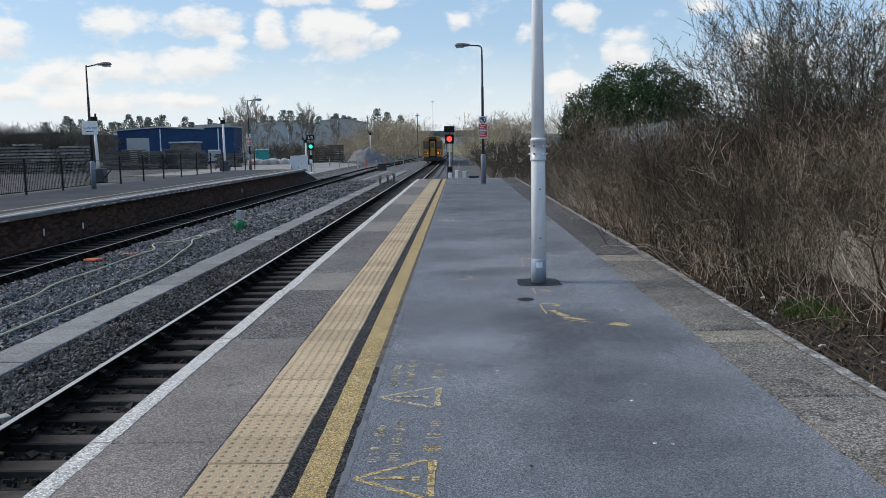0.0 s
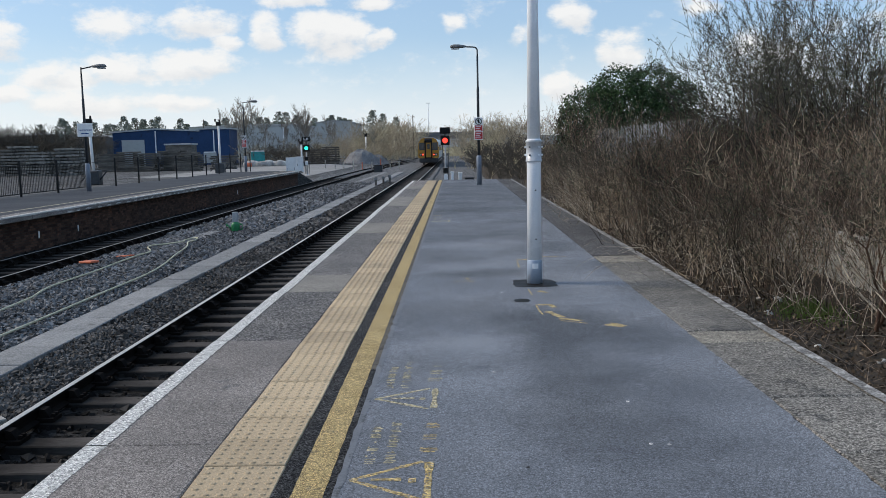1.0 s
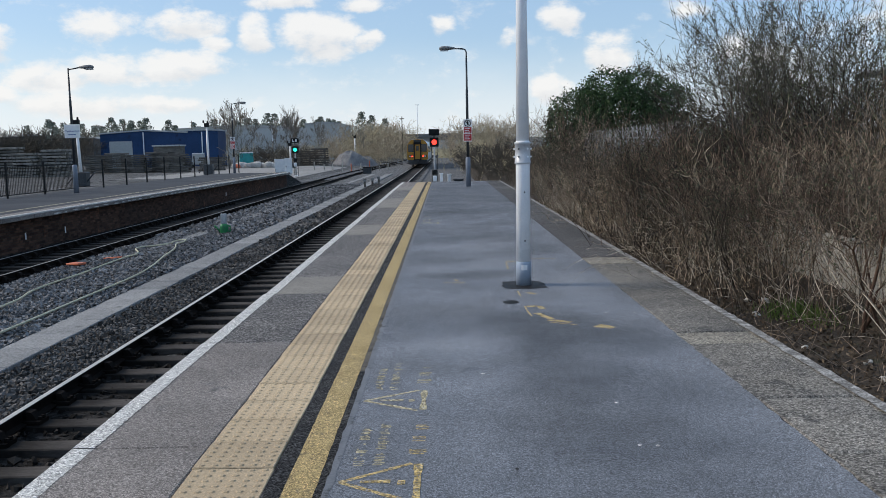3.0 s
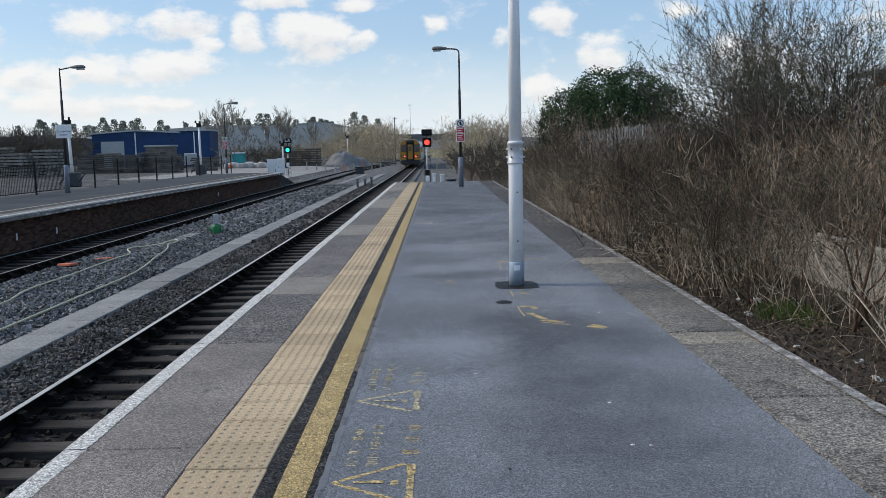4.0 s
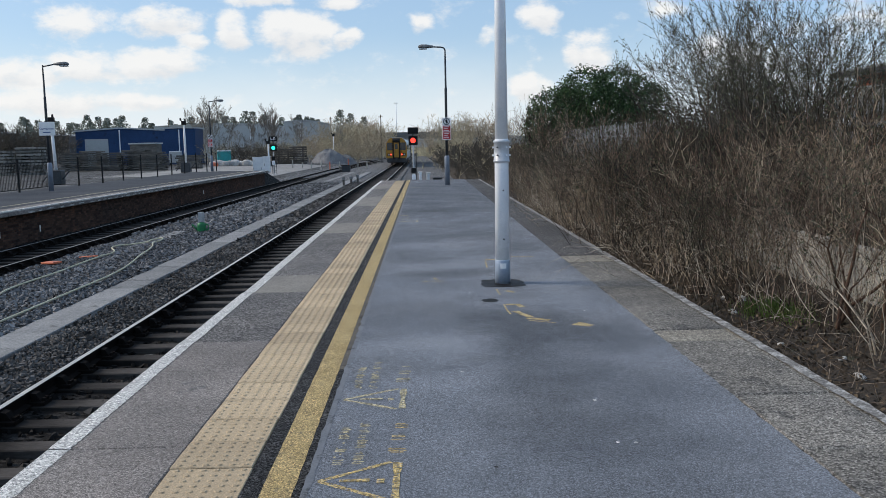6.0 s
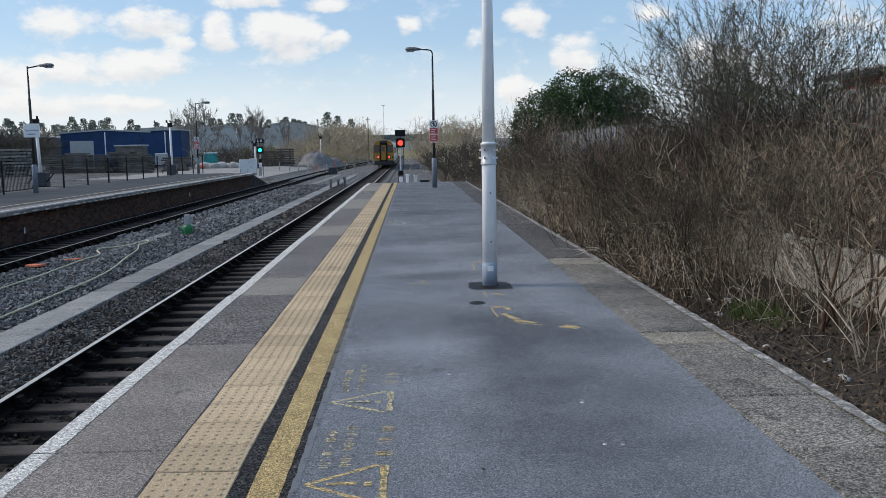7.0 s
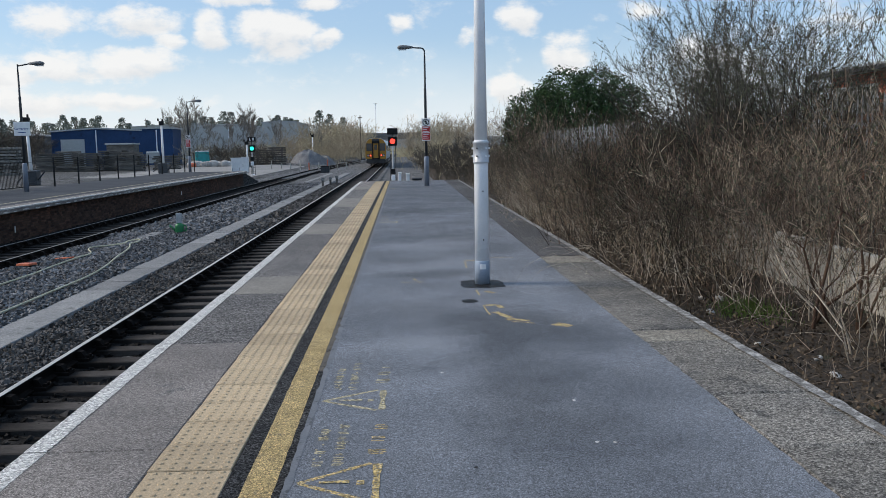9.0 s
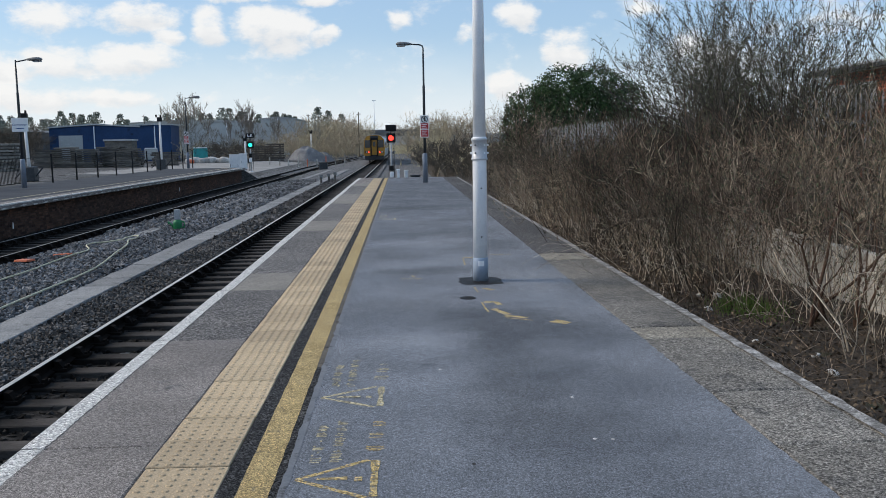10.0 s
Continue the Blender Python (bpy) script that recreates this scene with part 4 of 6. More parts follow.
for k in range(16):
    x, y = rngm.uniform(-.3, 1.8), rngm.uniform(3.9, 13)
    patch("gum_spot", ragged(x, y, .012, .014, 8, .2, k), "white_paint" if k % 3 else "dark_asphalt", "trodden gum spot", .002)

# ---- lamp posts ----


def lamp_post(place, arm, label, group="platform lamp posts", curved=True, high=5.45):
    """A stepped steel post with a short arm and a sodium lantern; arm: reach in x."""
    ob = thing("lamp_post", place, label, "lamp post", group)
    bm = bmesh.new()
    lathe(bm, [(.105, 0), (.10, 1.15), (.07, 1.2)], 18)
    part("base", bm, "grey_paint", ob, "thicker blue-grey painted base")
    bm = bmesh.new()
    lathe(bm, [(.056, 1.2), (.052, 3.9), (.04, 3.95), (.036, high - .35)], 16)
    part("post", bm, "dark_paint", ob)
    bm = bmesh.new()
    s = 1 if arm > 0 else -1
    pts = [(0, 0, high - .35), (0, 0, high - .12), (s * .05, 0, high - .03), (s * .15, 0, high), (arm * .6, 0, high + .02)] if curved else [(0, 0, high - .35), (0, 0, high + .0), (s * .02, 0, high - .06), (arm * .6, 0, high + .03)]
    for a, b in zip(pts, pts[1:]):
        tube(bm, a, b, .03, .028, 10)
    part("arm", bm, "dark_paint", ob)
    bm = bmesh.new()
    x0, x1 = (arm * .55, arm * 1.28)
    prof = [(0, .05, .05), (.15, .075, .07), (.45, .13, .10), (.75, .14, .105), (.93, .10, .08), (1, .05, .04)]
    rows = []
    for f, w, h in prof:
        x = x0 + (x1 - x0) * f
        rows.append([bm.verts.new((x, w * math.cos(k * math.pi / 6), high + .02 + (h if k <= 6 else h * .6) * math.sin(k * math.pi / 6))) for k in range(12)])
    for a, b in zip(rows, rows[1:]):
        for k in range(12):
            bm.faces.new((a[k], a[(k + 1) % 12], b[(k + 1) % 12], b[k])).smooth = True
    bm.faces.new(rows[0])
    bm.faces.new(rows[-1])
    bmesh.ops.recalc_face_normals(bm, faces=bm.faces)
    lantern = part("lantern", bm, "lantern_grey", ob, "dark grey cobra-head lantern")
    xa, xb = sorted((x0 + (x1 - x0) * .42, x0 + (x1 - x0) * .93))
    part("diffuser", slab(xa, xb, -.10, .10, high - .075, high - .03, .012), "lens", lantern, "clear ribbed lamp bowl")
    return ob


def warning_sign(ob, z, faded=False):
    """A no-trespass board: round pictogram above red panels with white bars of writing."""
    part("sign_board", slab(-.17, .17, -.20, -.18, z - .62, z + .28, .01), "sign_white", ob, "white board with round pictogram and red panels")
    board = ob.children[-1]
    bm = bmesh.new()
    for k in range(28):
        a, b = 2 * math.pi * k / 28, 2 * math.pi * (k + 1) / 28
        v = [bm.verts.new((r * math.cos(w), -.206, z + .12 + r * math.sin(w))) for r, w in ((.135, a), (.135, b), (.105, b), (.105, a))]
        bm.faces.new(v)
    for a in (radians(45),):
        d, e = Vector((math.cos(a), 0, -math.sin(a))), Vector((math.sin(a), 0, math.cos(a))) * .014
        v = [bm.verts.new(Vector((0, -.207, z + .12)) + q) for q in (-d * .12 - e, d * .12 - e, d * .12 + e, -d * .12 + e)]
        bm.faces.new(v)
    part("pictogram", bm, "black", board, "round black prohibition ring")
    bm = bmesh.new()
    box(bm, -.02, .03, -.208, -.205, z + .05, z + .2)
    box(bm, -.06, .06, -.208, -.205, z + .12, z + .14)
    part("figure_bars", bm, "black", board)
    for z0, z1 in ((z - .28, z - .04), (z - .58, z - .31)):
        bm = bmesh.new()
        box(bm, -.155, .155, -.208, -.201, z0, z1)
        panel = part("red_panel", bm, "sign_red", board, "red panel with white bars of writing")
        bm = bmesh.new()
        for k in range(3):
            zz = z1 - .05 - k * .075
            box(bm, -.12, .10 - .05 * (k == 1), -.213, -.209, zz - .014, zz + .014)
        part("writing", bm, "sign_white", panel)


lp = lamp_post((.97, 35.8, 0), -.85, "slim dark lamp post with warning sign at the platform end", high=5.55)
warning_sign(lp, 2.45)
lp = lamp_post((-15.8, 37.3, 0), .85, "dark lamp post with station name board on far platform", curved=False, high=5.25)
board = part("name_board", slab(-.29, .38, -.13, -.10, 2.33, 2.90, .01), "sign_white", lp, "white station name board")
letters = bpy.data.curves.new("writing", "FONT")
letters.body, letters.size, letters.align_x, letters.extrude = "Carmarthen", .125, "CENTER", .002
lettering = bpy.data.objects.new("writing", letters)
me = bpy.data.meshes.new_from_object(lettering)
bpy.data.objects.remove(lettering)
me.materials.append(M["letter_blue"])
me.transform(pose(.045, -.134, 2.58, 90, 0, 0))
part("writing", me, "letter_blue", board, "dark blue lettering")
bm = bmesh.new()
box(bm, -.12, .20, -.137, -.131, 2.45, 2.485)
part("writing", bm, "letter_blue", board, "dark blue bar of small writing")
lp = lamp_post((-16.0, 66.5, 0), .85, "dark lamp post with red warning sign on far platform", curved=False, high=5.25)
warning_sign(lp, 2.45)

# ---- railings at the back of the far platform ----
railing = thing("railing", (-16.75, 0, 0), "black steel railing with slim vertical bars", "railing")
ys_posts = [20.7 + 3.15 * i for i in range(17)]
bar = bmesh.new()
tube(bar, (0, 0, .10), (0, 0, 1.22), .011, .011, 5)
bar = mesh_of("bar", bar, "black")
post = mesh_of("post", slab(-.034, .034, -.034, .034, -.1, 1.38, .006), "black")
n_bar = 0
for a, b in zip(ys_posts, ys_posts[1:]):
    part("post", post, None, railing).location = (0, a, 0)
    if a > 38:  # further along only strained wires run between the posts
        for z in (.3, .75, 1.2):
            bm = bmesh.new()
            tube(bm, (0, a + .045, z), (0, b - .045, z), .007, .007, 5)
            part("wire", bm, "black", railing)
        continue
    for z in (.12, 1.20):
        part("rail", slab(-.02, .02, a + .045, b - .045, z - .018, z + .018, .004), "black", railing)
    k = a + .15
    while k < b - .08:
        part("bar", bar, None, railing).location = (0, k, 0)
        k += .13
part("post", post, None, railing).location = (0, ys_posts[-1], 0)

for y, z in ((27.2, -.72), (24.6, -.66), (47.5, -.66)):
    part("wall_plate", slab(FAR_EDGE - .28, FAR_EDGE - .262, y - .03, y + .03, z - .10, z + .10, .003), "sign_white", far, "small white plate fixed to the wall")

# ---- signals ----


def signal(place, label, lit, high, head_z, lettered):
    """A colour-light signal: post, backboard with a lens and hood, and a theatre-type route box on top."""
    ob = thing("signal", place, label, "railway signal", "railway signals")
    bm = bmesh.new()
    tube(bm, (0, 0, 0), (0, 0, head_z - .3), .055, .05, 12)
    part("post", bm, "post_grey", ob)
    bm = bmesh.new()
    lathe(bm, [(.16, 0), (.16, .04), (.09, .06)], 12)
    part("base_flange", bm, "galvanised", ob)
    head = part("signal_head", slab(-.26, .26, -.02, .14, head_z - .26, head_z + .26, .03), "black", ob)
    bm = bmesh.new()
    tube(bm, (0, -.02, head_z), (0, -.03, head_z), .15, .15, 20)
    part("lens", bm, lit, head, "lit red lens" if lit == "red_lamp" else "lit green lens")
    bm = bmesh.new()
    for k in range(12):
        a, b = radians(k * 15), radians(k * 15 + 15)
        v = [bm.verts.new((.185 * math.cos(w), y, head_z + .185 * math.sin(w))) for w, y in ((a, -.02), (b, -.02), (b, -.26), (a, -.26))]
        bm.faces.new(v)
    part("hood", bm, "black", head)
    box_top = part("route_box", slab(-.30, .30, -.05, .18, high - .36, high, .02), "black", ob, "black route indicator box")
    if lettered:
        bm = bmesh.new()
        for x0, x1, z0, z1 in ((-.18, -.13, high - .28, high - .08), (-.13, -.02, high - .28, high - .23), (.04, .09, high - .28, high - .08), (.09, .18, high - .13, high - .08), (.14, .18, high - .28, high - .13)):
            box(bm, x0, x1, -.058, -.051, z0, z1)
        part("indicator", bm, "sign_white", box_top, "white lit route letters")
    bm = bmesh.new()
    tube(bm, (0, .05, head_z + .26), (0, .05, high - .36), .04, .04, 8)
    part("bracket", bm, "dark_paint", ob)
    part("phone_box", slab(-.11, .11, -.16, -.06, .75, 1.05, .02), "galvanised", ob, "grey telephone box")
    bm = slab(-.13, .13, -.12, -.09, 1.12, 1.42, .01)
    part("sign_plate", bm, "black", ob)
    bm = bmesh.new()
    for s in (-.16, .16):
        tube(bm, (s, .22, 0), (s, .22, head_z - .2), .018, .018, 6)
    k = .3
    while k < head_z - .3:
        tube(bm, (-.16, .22, k), (.16, .22, k), .012, .012, 5)
        k += .3
    part("ladder", bm, "dark_paint", ob)
    return ob


signal((-.56, 50.0, BALLAST + .05), "colour-light signal showing red beyond the platform end", "red_lamp", 2.62 - BALLAST, 1.88 - BALLAST, False)
signal((-11.75, 69.0, -.40), "colour-light signal showing green at the far platform end", "green_lamp", 2.98, 2.08, True)


def cabinet(place, w, d, h, label, mat="white_box", cat="cabinet", group="lineside cabinets"):
    ob = thing("cabinet", place, label, cat, group)
    part("body", slab(-w / 2, w / 2, -d / 2, d / 2, .05, h, .015), mat, ob)
    part("plinth", slab(-w / 2 + .03, w / 2 - .03, -d / 2 + .03, d / 2 - .03, 0, .05, .0), "concrete", ob)
    part("lid", slab(-w / 2 - .03, w / 2 + .03, -d / 2 - .04, d / 2 + .03, h, h + .05, .012), mat, ob)
    n = max(1, round(w / .6))
    for k in range(n):
        x0 = -w / 2 + w * k / n + .02
        door = part("door", slab(x0, x0 + w / n - .04, -d / 2 - .018, -d / 2, .10, h - .05, .006), mat, ob)
        part("handle", slab(x0 + .05, x0 + .08, -d / 2 - .045, -d / 2 - .018, h * .45, h * .58, .004), "dark_paint", door)
    return ob


cabinet((-13.35, 72, -.9), 1.2, .5, 1.8, "white lineside equipment cabinet with ribbed doors")
cabinet((-12.05, 67.6, -.2), .48, .45, 1.2, "white relay cabinet beside the signal")
cabinet((-.18, 48.2, BALLAST), .16, .2, 1.25, "slim pale lineside box beyond the platform end", "galvanised")
cabinet((.26, 48, BALLAST), .2, .2, 1.2, "small white lineside box beyond the platform end")
cabinet((.75, 47.5, BALLAST), .5, .4, .95, "low dark lineside box beyond the platform end", "dark_paint")

# ---- train ----


def train(place):
    """Two cars of a diesel unit seen from its gangwayed rear end."""
    ob = thing("train", place, "diesel train with yellow end, dark gangway and red tail lights", "train")
    W2, floor, eave, roof = 1.38, 1.05, 3.05, 3.78

    def car(y0, y1, lead):
        prof = [(-W2 + .06, floor - .15), (-W2, floor + .3), (-W2, 2.3), (-W2 + .08, eave), (-W2 + .35, 3.48), (-.7, 3.70), (0, roof), (.7, 3.70), (W2 - .35, 3.48), (W2 - .08, eave), (W2, 2.3), (W2, floor + .3), (W2 - .06, floor - .15)]
        bm = bmesh.new()
        prism(bm, prof, y0, y1)
        for f in bm.faces:
            if f.calc_center_median().z > 3.3 and abs(f.normal.y) < .5:
                f.material_index = 1
        body = part("body", mesh_of("body", bm, ["train_grey", "concrete"]), None, ob, "pale grey car body")
        for s in (-1, 1):
            k = y0 + 1.4
            while k < y1 - 1.2:
                bm = slab(min(s * W2, s * (W2 + .012)), max(s * W2, s * (W2 + .012)), k, k + 1.25, 1.95, 2.75, 0)
                part("window", bm, "glass", body)
                k += 1.75
        bm = bmesh.new()
        box(bm, -1.15, 1.15, y0 + .6, y1 - .6, .38, floor - .16)
        part("underframe", bm, "train_dark", ob, "dark underframe equipment")
        for yy in (y0 + 2.5, y0 + 4.9, y1 - 4.9, y1 - 2.5):
            bm = bmesh.new()
            tube(bm, (-.82, yy, .42), (.82, yy, .42), .08, .08, 8)
            for s in (-1, 1):
                tube(bm, (s * .70, yy, .42), (s * .83, yy, .42), .42, .42, 18)
            part("wheelset", bm, "train_dark", ob)
    car(.12, 20.0, True)
    car(20.6, 40.4, False)
    end = bmesh.new()
    prof = [(-W2 + .05, floor - .05), (-W2, floor + .3), (-W2, 2.3), (-W2 + .08, eave), (-W2 + .35, 3.46), (-.7, 3.66), (0, 3.72), (.7, 3.66), (W2 - .35, 3.46), (W2 - .08, eave), (W2, 2.3), (W2, floor + .3), (W2 - .05, floor - .05)]
    prism(end, prof, 0, .12)
    nose = part("end_panel", end, "train_yellow", ob, "bright yellow end panel")
    for s in (-1, 1):
        part("cab_window", slab(min(s * .52, s * 1.24), max(s * .52, s * 1.24), -.02, 0, 2.05, 3.05, .008), "glass", nose)
        cluster = part("lamp_cluster", slab(min(s * .58, s * 1.2), max(s * .58, s * 1.2), -.03, 0, 1.32, 1.62, .008), "black", nose)
        bm = bmesh.new()
        tube(bm, (s * .72, -.03, 1.47), (s * .72, -.05, 1.47), .10, .10, 14)
        part("tail_light", bm, "tail_lamp", cluster, "lit red tail light")
        bm = bmesh.new()
        tube(bm, (s * 1.02, -.03, 1.47), (s * 1.02, -.045, 1.47), .11, .11, 14)
        part("headlight", bm, "lens", cluster)
    frame_bm = bmesh.new()
    for x0, x1, z0, z1 in ((-.50, -.34, 1.0, 3.2), (.34, .50, 1.0, 3.2), (-.5, .5, 3.05, 3.3), (-.5, .5, .95, 1.1)):
        box(frame_bm, x0, x1, -.16, -.001, z0, z1)
    gang = part("gangway", frame_bm, "black", nose, "black rubber gangway frame")
    part("gangway_door", slab(-.34, .34, -.07, -.004, 1.1, 3.05, .01), "train_yellow", gang, "yellow gangway door")
    part("door_window", slab(-.18, .18, -.085, -.07, 2.2, 2.85, .008), "glass", gang)
    part("valance", slab(-1.25, 1.25, -.02, .2, .45, 1.0, .03), "train_dark", ob, "black lower skirt")
    bm = bmesh.new()
    tube(bm, (0, -.5, .85), (0, .1, .85), .13, .1, 10)
    box(bm, -.14, .14, -.58, -.42, .70, 1.02)
    part("coupler", bm, "train_dark", ob)
    bm = slab(-.5, .5, -.12, .3, 3.3, 3.62, .05)
    part("destination_box", bm, "train_dark", ob)
    return ob


train((NEAR_X, 116.0, RAIL))

# ---- yard ----


def stack(place, n, rows, w, h, length, mat, label, cat, gap=.10, turn=0, jitter=.08, group="stacks in the yard"):
    """Sleepers piled in layers on thin battens, ends towards the platform."""
    ob = thing("sleeper_stack", place, label, cat, group, turn=turn)
    me = mesh_of("sleeper", slab(-length / 2, length / 2, -w / 2, w / 2, 0, h, .02), mat)
    bat = mesh_of("batten", slab(-.05, .05, -n * w / 2, n * w / 2, 0, gap, .0), "timber")
    for r in range(rows):
        for k in range(n):
            if r == rows - 1 and random.random() < .25:
                continue
            part("sleeper", me, None, ob).location = (random.uniform(-jitter, jitter), (k - (n - 1) / 2) * w * 1.08, r * (h + gap))
        if r < rows - 1:
            for x in (-length * .3, length * .3):
                part("batten", bat, None, ob).location = (x, 0, r * (h + gap) + h)
    return ob


for x, y, rows in ((-48.1, 92, 9), (-45.3, 91, 10), (-42.4, 89, 8), (-39.9, 90, 9), (-50.9, 90, 8)):
    stack((x, y, YARD), 6, rows, .28, .21, 2.4, "stack_concrete", "neat pile of pale concrete sleepers in the yard", "sleeper stack", .11)
for x, y, rows in ((-40.4, 102, 9), (-37.9, 101, 10), (-35.3, 100, 9), (-32.8, 101, 10), (-30.3, 99, 9), (-27.6, 104, 7)):
    stack((x, y, YARD), 5, rows, .26, .19, 2.6, "timber", "pile of weathered timber sleepers in the yard", "timber stack", .045, jitter=.42)
for x, y, rows in ((-20.2, 127, 8), (-17.9, 126, 9)):
    stack((x, y, -.9), 5, rows, .26, .22, 2.2, "timber", "dark timber pile near the junction", "timber stack", .1, jitter=.2)


def shed(place, w, d, h, rise, wall, roof, label, turn=0, doors=(), ribs=1.2):
    """A clad industrial shed with a shallow ridge roof running along its length."""
    ob = thing("shed", place, label, "building", "industrial sheds", turn=turn)
    bm = bmesh.new()
    prof = [(-w / 2, 0), (-w / 2, h), (0, h + rise), (w / 2, h), (w / 2, 0)]
    prism(bm, prof, 0, d)
    part("wall", bm, wall, ob)
    for s in (-1, 1):
        bm = bmesh.new()
        prism(bm, [(0, h + rise + .02), (s * (w / 2 + .25), h + .0), (s * (w / 2 + .25), h + .22), (0, h + rise + .24)], -.25, d + .25)
        part("roof", bm, roof, ob)
    k = -w / 2 + ribs
    while k < w / 2 - .2:
        part("rib", slab(k - .04, k + .04, -.05, .0, .1, h + rise * (1 - abs(k) / (w / 2)) - .1, .0), wall, ob)
        k += ribs
    for x, dw, dh in doors:
        door = part("door", slab(x - dw / 2, x + dw / 2, -.09, -.055, 0, dh, .0), "grey_cladding", ob, "pale grey roller door")
        for kk in range(1, 6):
            part("slat", slab(x - dw / 2, x + dw / 2, -.105, -.09, dh * kk / 6 - .03, dh * kk / 6 + .03, 0), "roof_grey", door)
    part("downpipe", slab(-.08, .08, -.16, -.05, 0, h + rise - .2, .02), "galvanised", ob)
    return ob


shed((-48.0, 140, YARD), 13.6, 24, 5.35, .4, "blue_cladding", "roof_grey", "dark blue clad industrial shed with grey roller door", turn=3, doors=((-3.6, 3.6, 4.2),), ribs=99)
shed((-38.75, 140.4, YARD), 5.0, 6.5, 5.62, .05, "blue_cladding", "roof_grey", "dark blue clad industrial shed extension", turn=3, ribs=99)
shed((-27.0, 195, YARD), 7.4, 26, 7.9, .3, "grey_cladding", "roof_grey", "tall pale grey clad industrial shed")
shed((-44.0, 225, YARD), 22, 26, 7.4, 1.0, "grey_cladding", "roof_grey", "long low grey warehouse behind trees")
shed((-83.0, 175, YARD), 26, 30, 5.4, .8, "dark_paint", "roof_grey", "low dark warehouse with pale roof")
shed((-62.0, 260, YARD), 34, 26, 9.2, .7, "grey_cladding", "roof_grey", "far grey warehouse with pale roof")
ob = thing("site_hut", (-38.0, 121, YARD), "small grey-brown site hut with flat roof", "hut")
part("wall", slab(-1.8, 1.8, -1.2, 1.2, 0, 3.1, .03), "timber", ob)
part("roof", slab(-1.95, 1.95, -1.35, 1.35, 3.1, 3.3, .02), "roof_grey", ob)
part("door", slab(-.5, .4, -1.24, -1.2, 0, 2.0, .01), "dark_paint", ob)


def crossing_mast(place, label, high, lean=0.0):
    """A white post with a dark twin lamp head, standing on a dark machine base."""
    ob = thing("white_mast", place, label, "mast", "white masts")
    bm = bmesh.new()
    tube(bm, (0, 0, .6), (lean, 0, high), .12, .09, 10)
    part("mast", bm, "white_box", ob, "white painted mast")
    bm = slab(lean - .22, lean + .22, -.15, .15, high - .05, high + .35, .04)
    head = part("head", bm, "black", ob, "dark lamp head")
    bm = bmesh.new()
    tube(bm, (lean - .3, 0, high + .35), (lean - .3, 0, high + .6), .10, .08, 8)
    tube(bm, (lean + .12, 0, high + .35), (lean + .12, 0, high + .55), .08, .06, 8)
    part("lamp", bm, "black", head)
    base = part("base_cabinet", slab(-.45, .45, -.4, .4, 0, 1.0, .06), "dark_paint", ob)
    for a, b in (((.40, -.1, .3), (.95, -.1, .95)), ((-.40, -.1, .8), (-.95, -.1, .2))):
        bm = bmesh.new()
        tube(bm, a, b, .05, .05, 6)
        part("linkage", bm, "dark_paint", base)
    return ob


crossing_mast((-25.0, 60, YARD), "white mast with dark head on a machine base", 4.2, -.12)
crossing_mast((-22.95, 85, YARD), "white mast with dark head on a machine base", 4.65)
crossing_mast((-15.05, 148, -.95), "white mast with dark head near the junction", 4.5)
crossing_mast((-19.35, 110, -.95), "short white mast with dark head", 3.2)


def van(place, label, body_mat, turn=0, pickup=False):
    """A small works van: body, cab, glass, wheels and bumper."""
    ob = thing("van", place, label, "van", "works vans", turn=turn)
    bm = bmesh.new()
    prism(bm, [(-2.2, .4), (-2.2, 1.9), (.7, 1.95), (1.35, 1.25), (2.2, 1.05), (2.25, .4)], -.9, .9)
    bmesh.ops.bevel(bm, geom=list(bm.edges), offset=.06, segments=2, affect="EDGES")
    part("body", bm, body_mat, ob)
    for s in (-1, 1):
        part("side_window", slab(-.2, .75, min(s * .9, s * .915), max(s * .9, s * .915), 1.3, 1.75, 0), "glass", ob)
    part("roof", slab(-2.15, .6, -.86, .86, 1.9, 2.06, .03), "white_box", ob, "white roof")
    part("bumper", slab(2.2, 2.32, -.85, .85, .4, .65, .03), "black", ob)
    for x in (-1.4, 1.4):
        for s in (-1, 1):
            bm = bmesh.new()
            tube(bm, (x, s * .72, .33), (x, s * .92, .33), .33, .33, 16)
            wheel = part("wheel", bm, "black", ob)
            bm = bmesh.new()
            tube(bm, (x, s * .9, .33), (x, s * .93, .33), .18, .18, 12)
            part("rim", bm, "galvanised", wheel)
    return ob


van((-27.4, 121, -.5), "teal works van with white roof in the yard", "teal_paint", 104)
van((-36.0, 128, -.5), "white works van with red load in the yard", "van_white", 106)


def bag(place, label, mat, s=1.0):
    """A filled bulk bag with a gathered neck."""
    bm = bmesh.new()
    rows = []
    for z, r in ((0, .46), (.08, .52), (.4, .54), (.72, .52), (.86, .46), (.92, .30), (1.0, .12)):
        ring = []
        for k in range(16):
            c, d = math.cos(k * math.pi / 8), math.sin(k * math.pi / 8)
            q = s * r / max(abs(c), abs(d)) ** .8 * (1 + .10 * noise.noise((c * 2 + place[0], d * 2, z * 3)))
            ring.append(bm.verts.new((q * c, q * d, z * s * (.8 + .1 * noise.noise((c + place[0], d, 5))))))
        rows.append(ring)
    for a, b in zip(rows, rows[1:]):
        for k in range(16):
            bm.faces.new((a[k], a[(k + 1) % 16], b[(k + 1) % 16], b[k])).smooth = True
    bm.faces.new(rows[-1])
    ob = part("bulk_bag", bm, mat, None)
    ob.matrix_basis = pose(*place)
    return tagged(ob, label, "bag", "bulk bags in the yard")


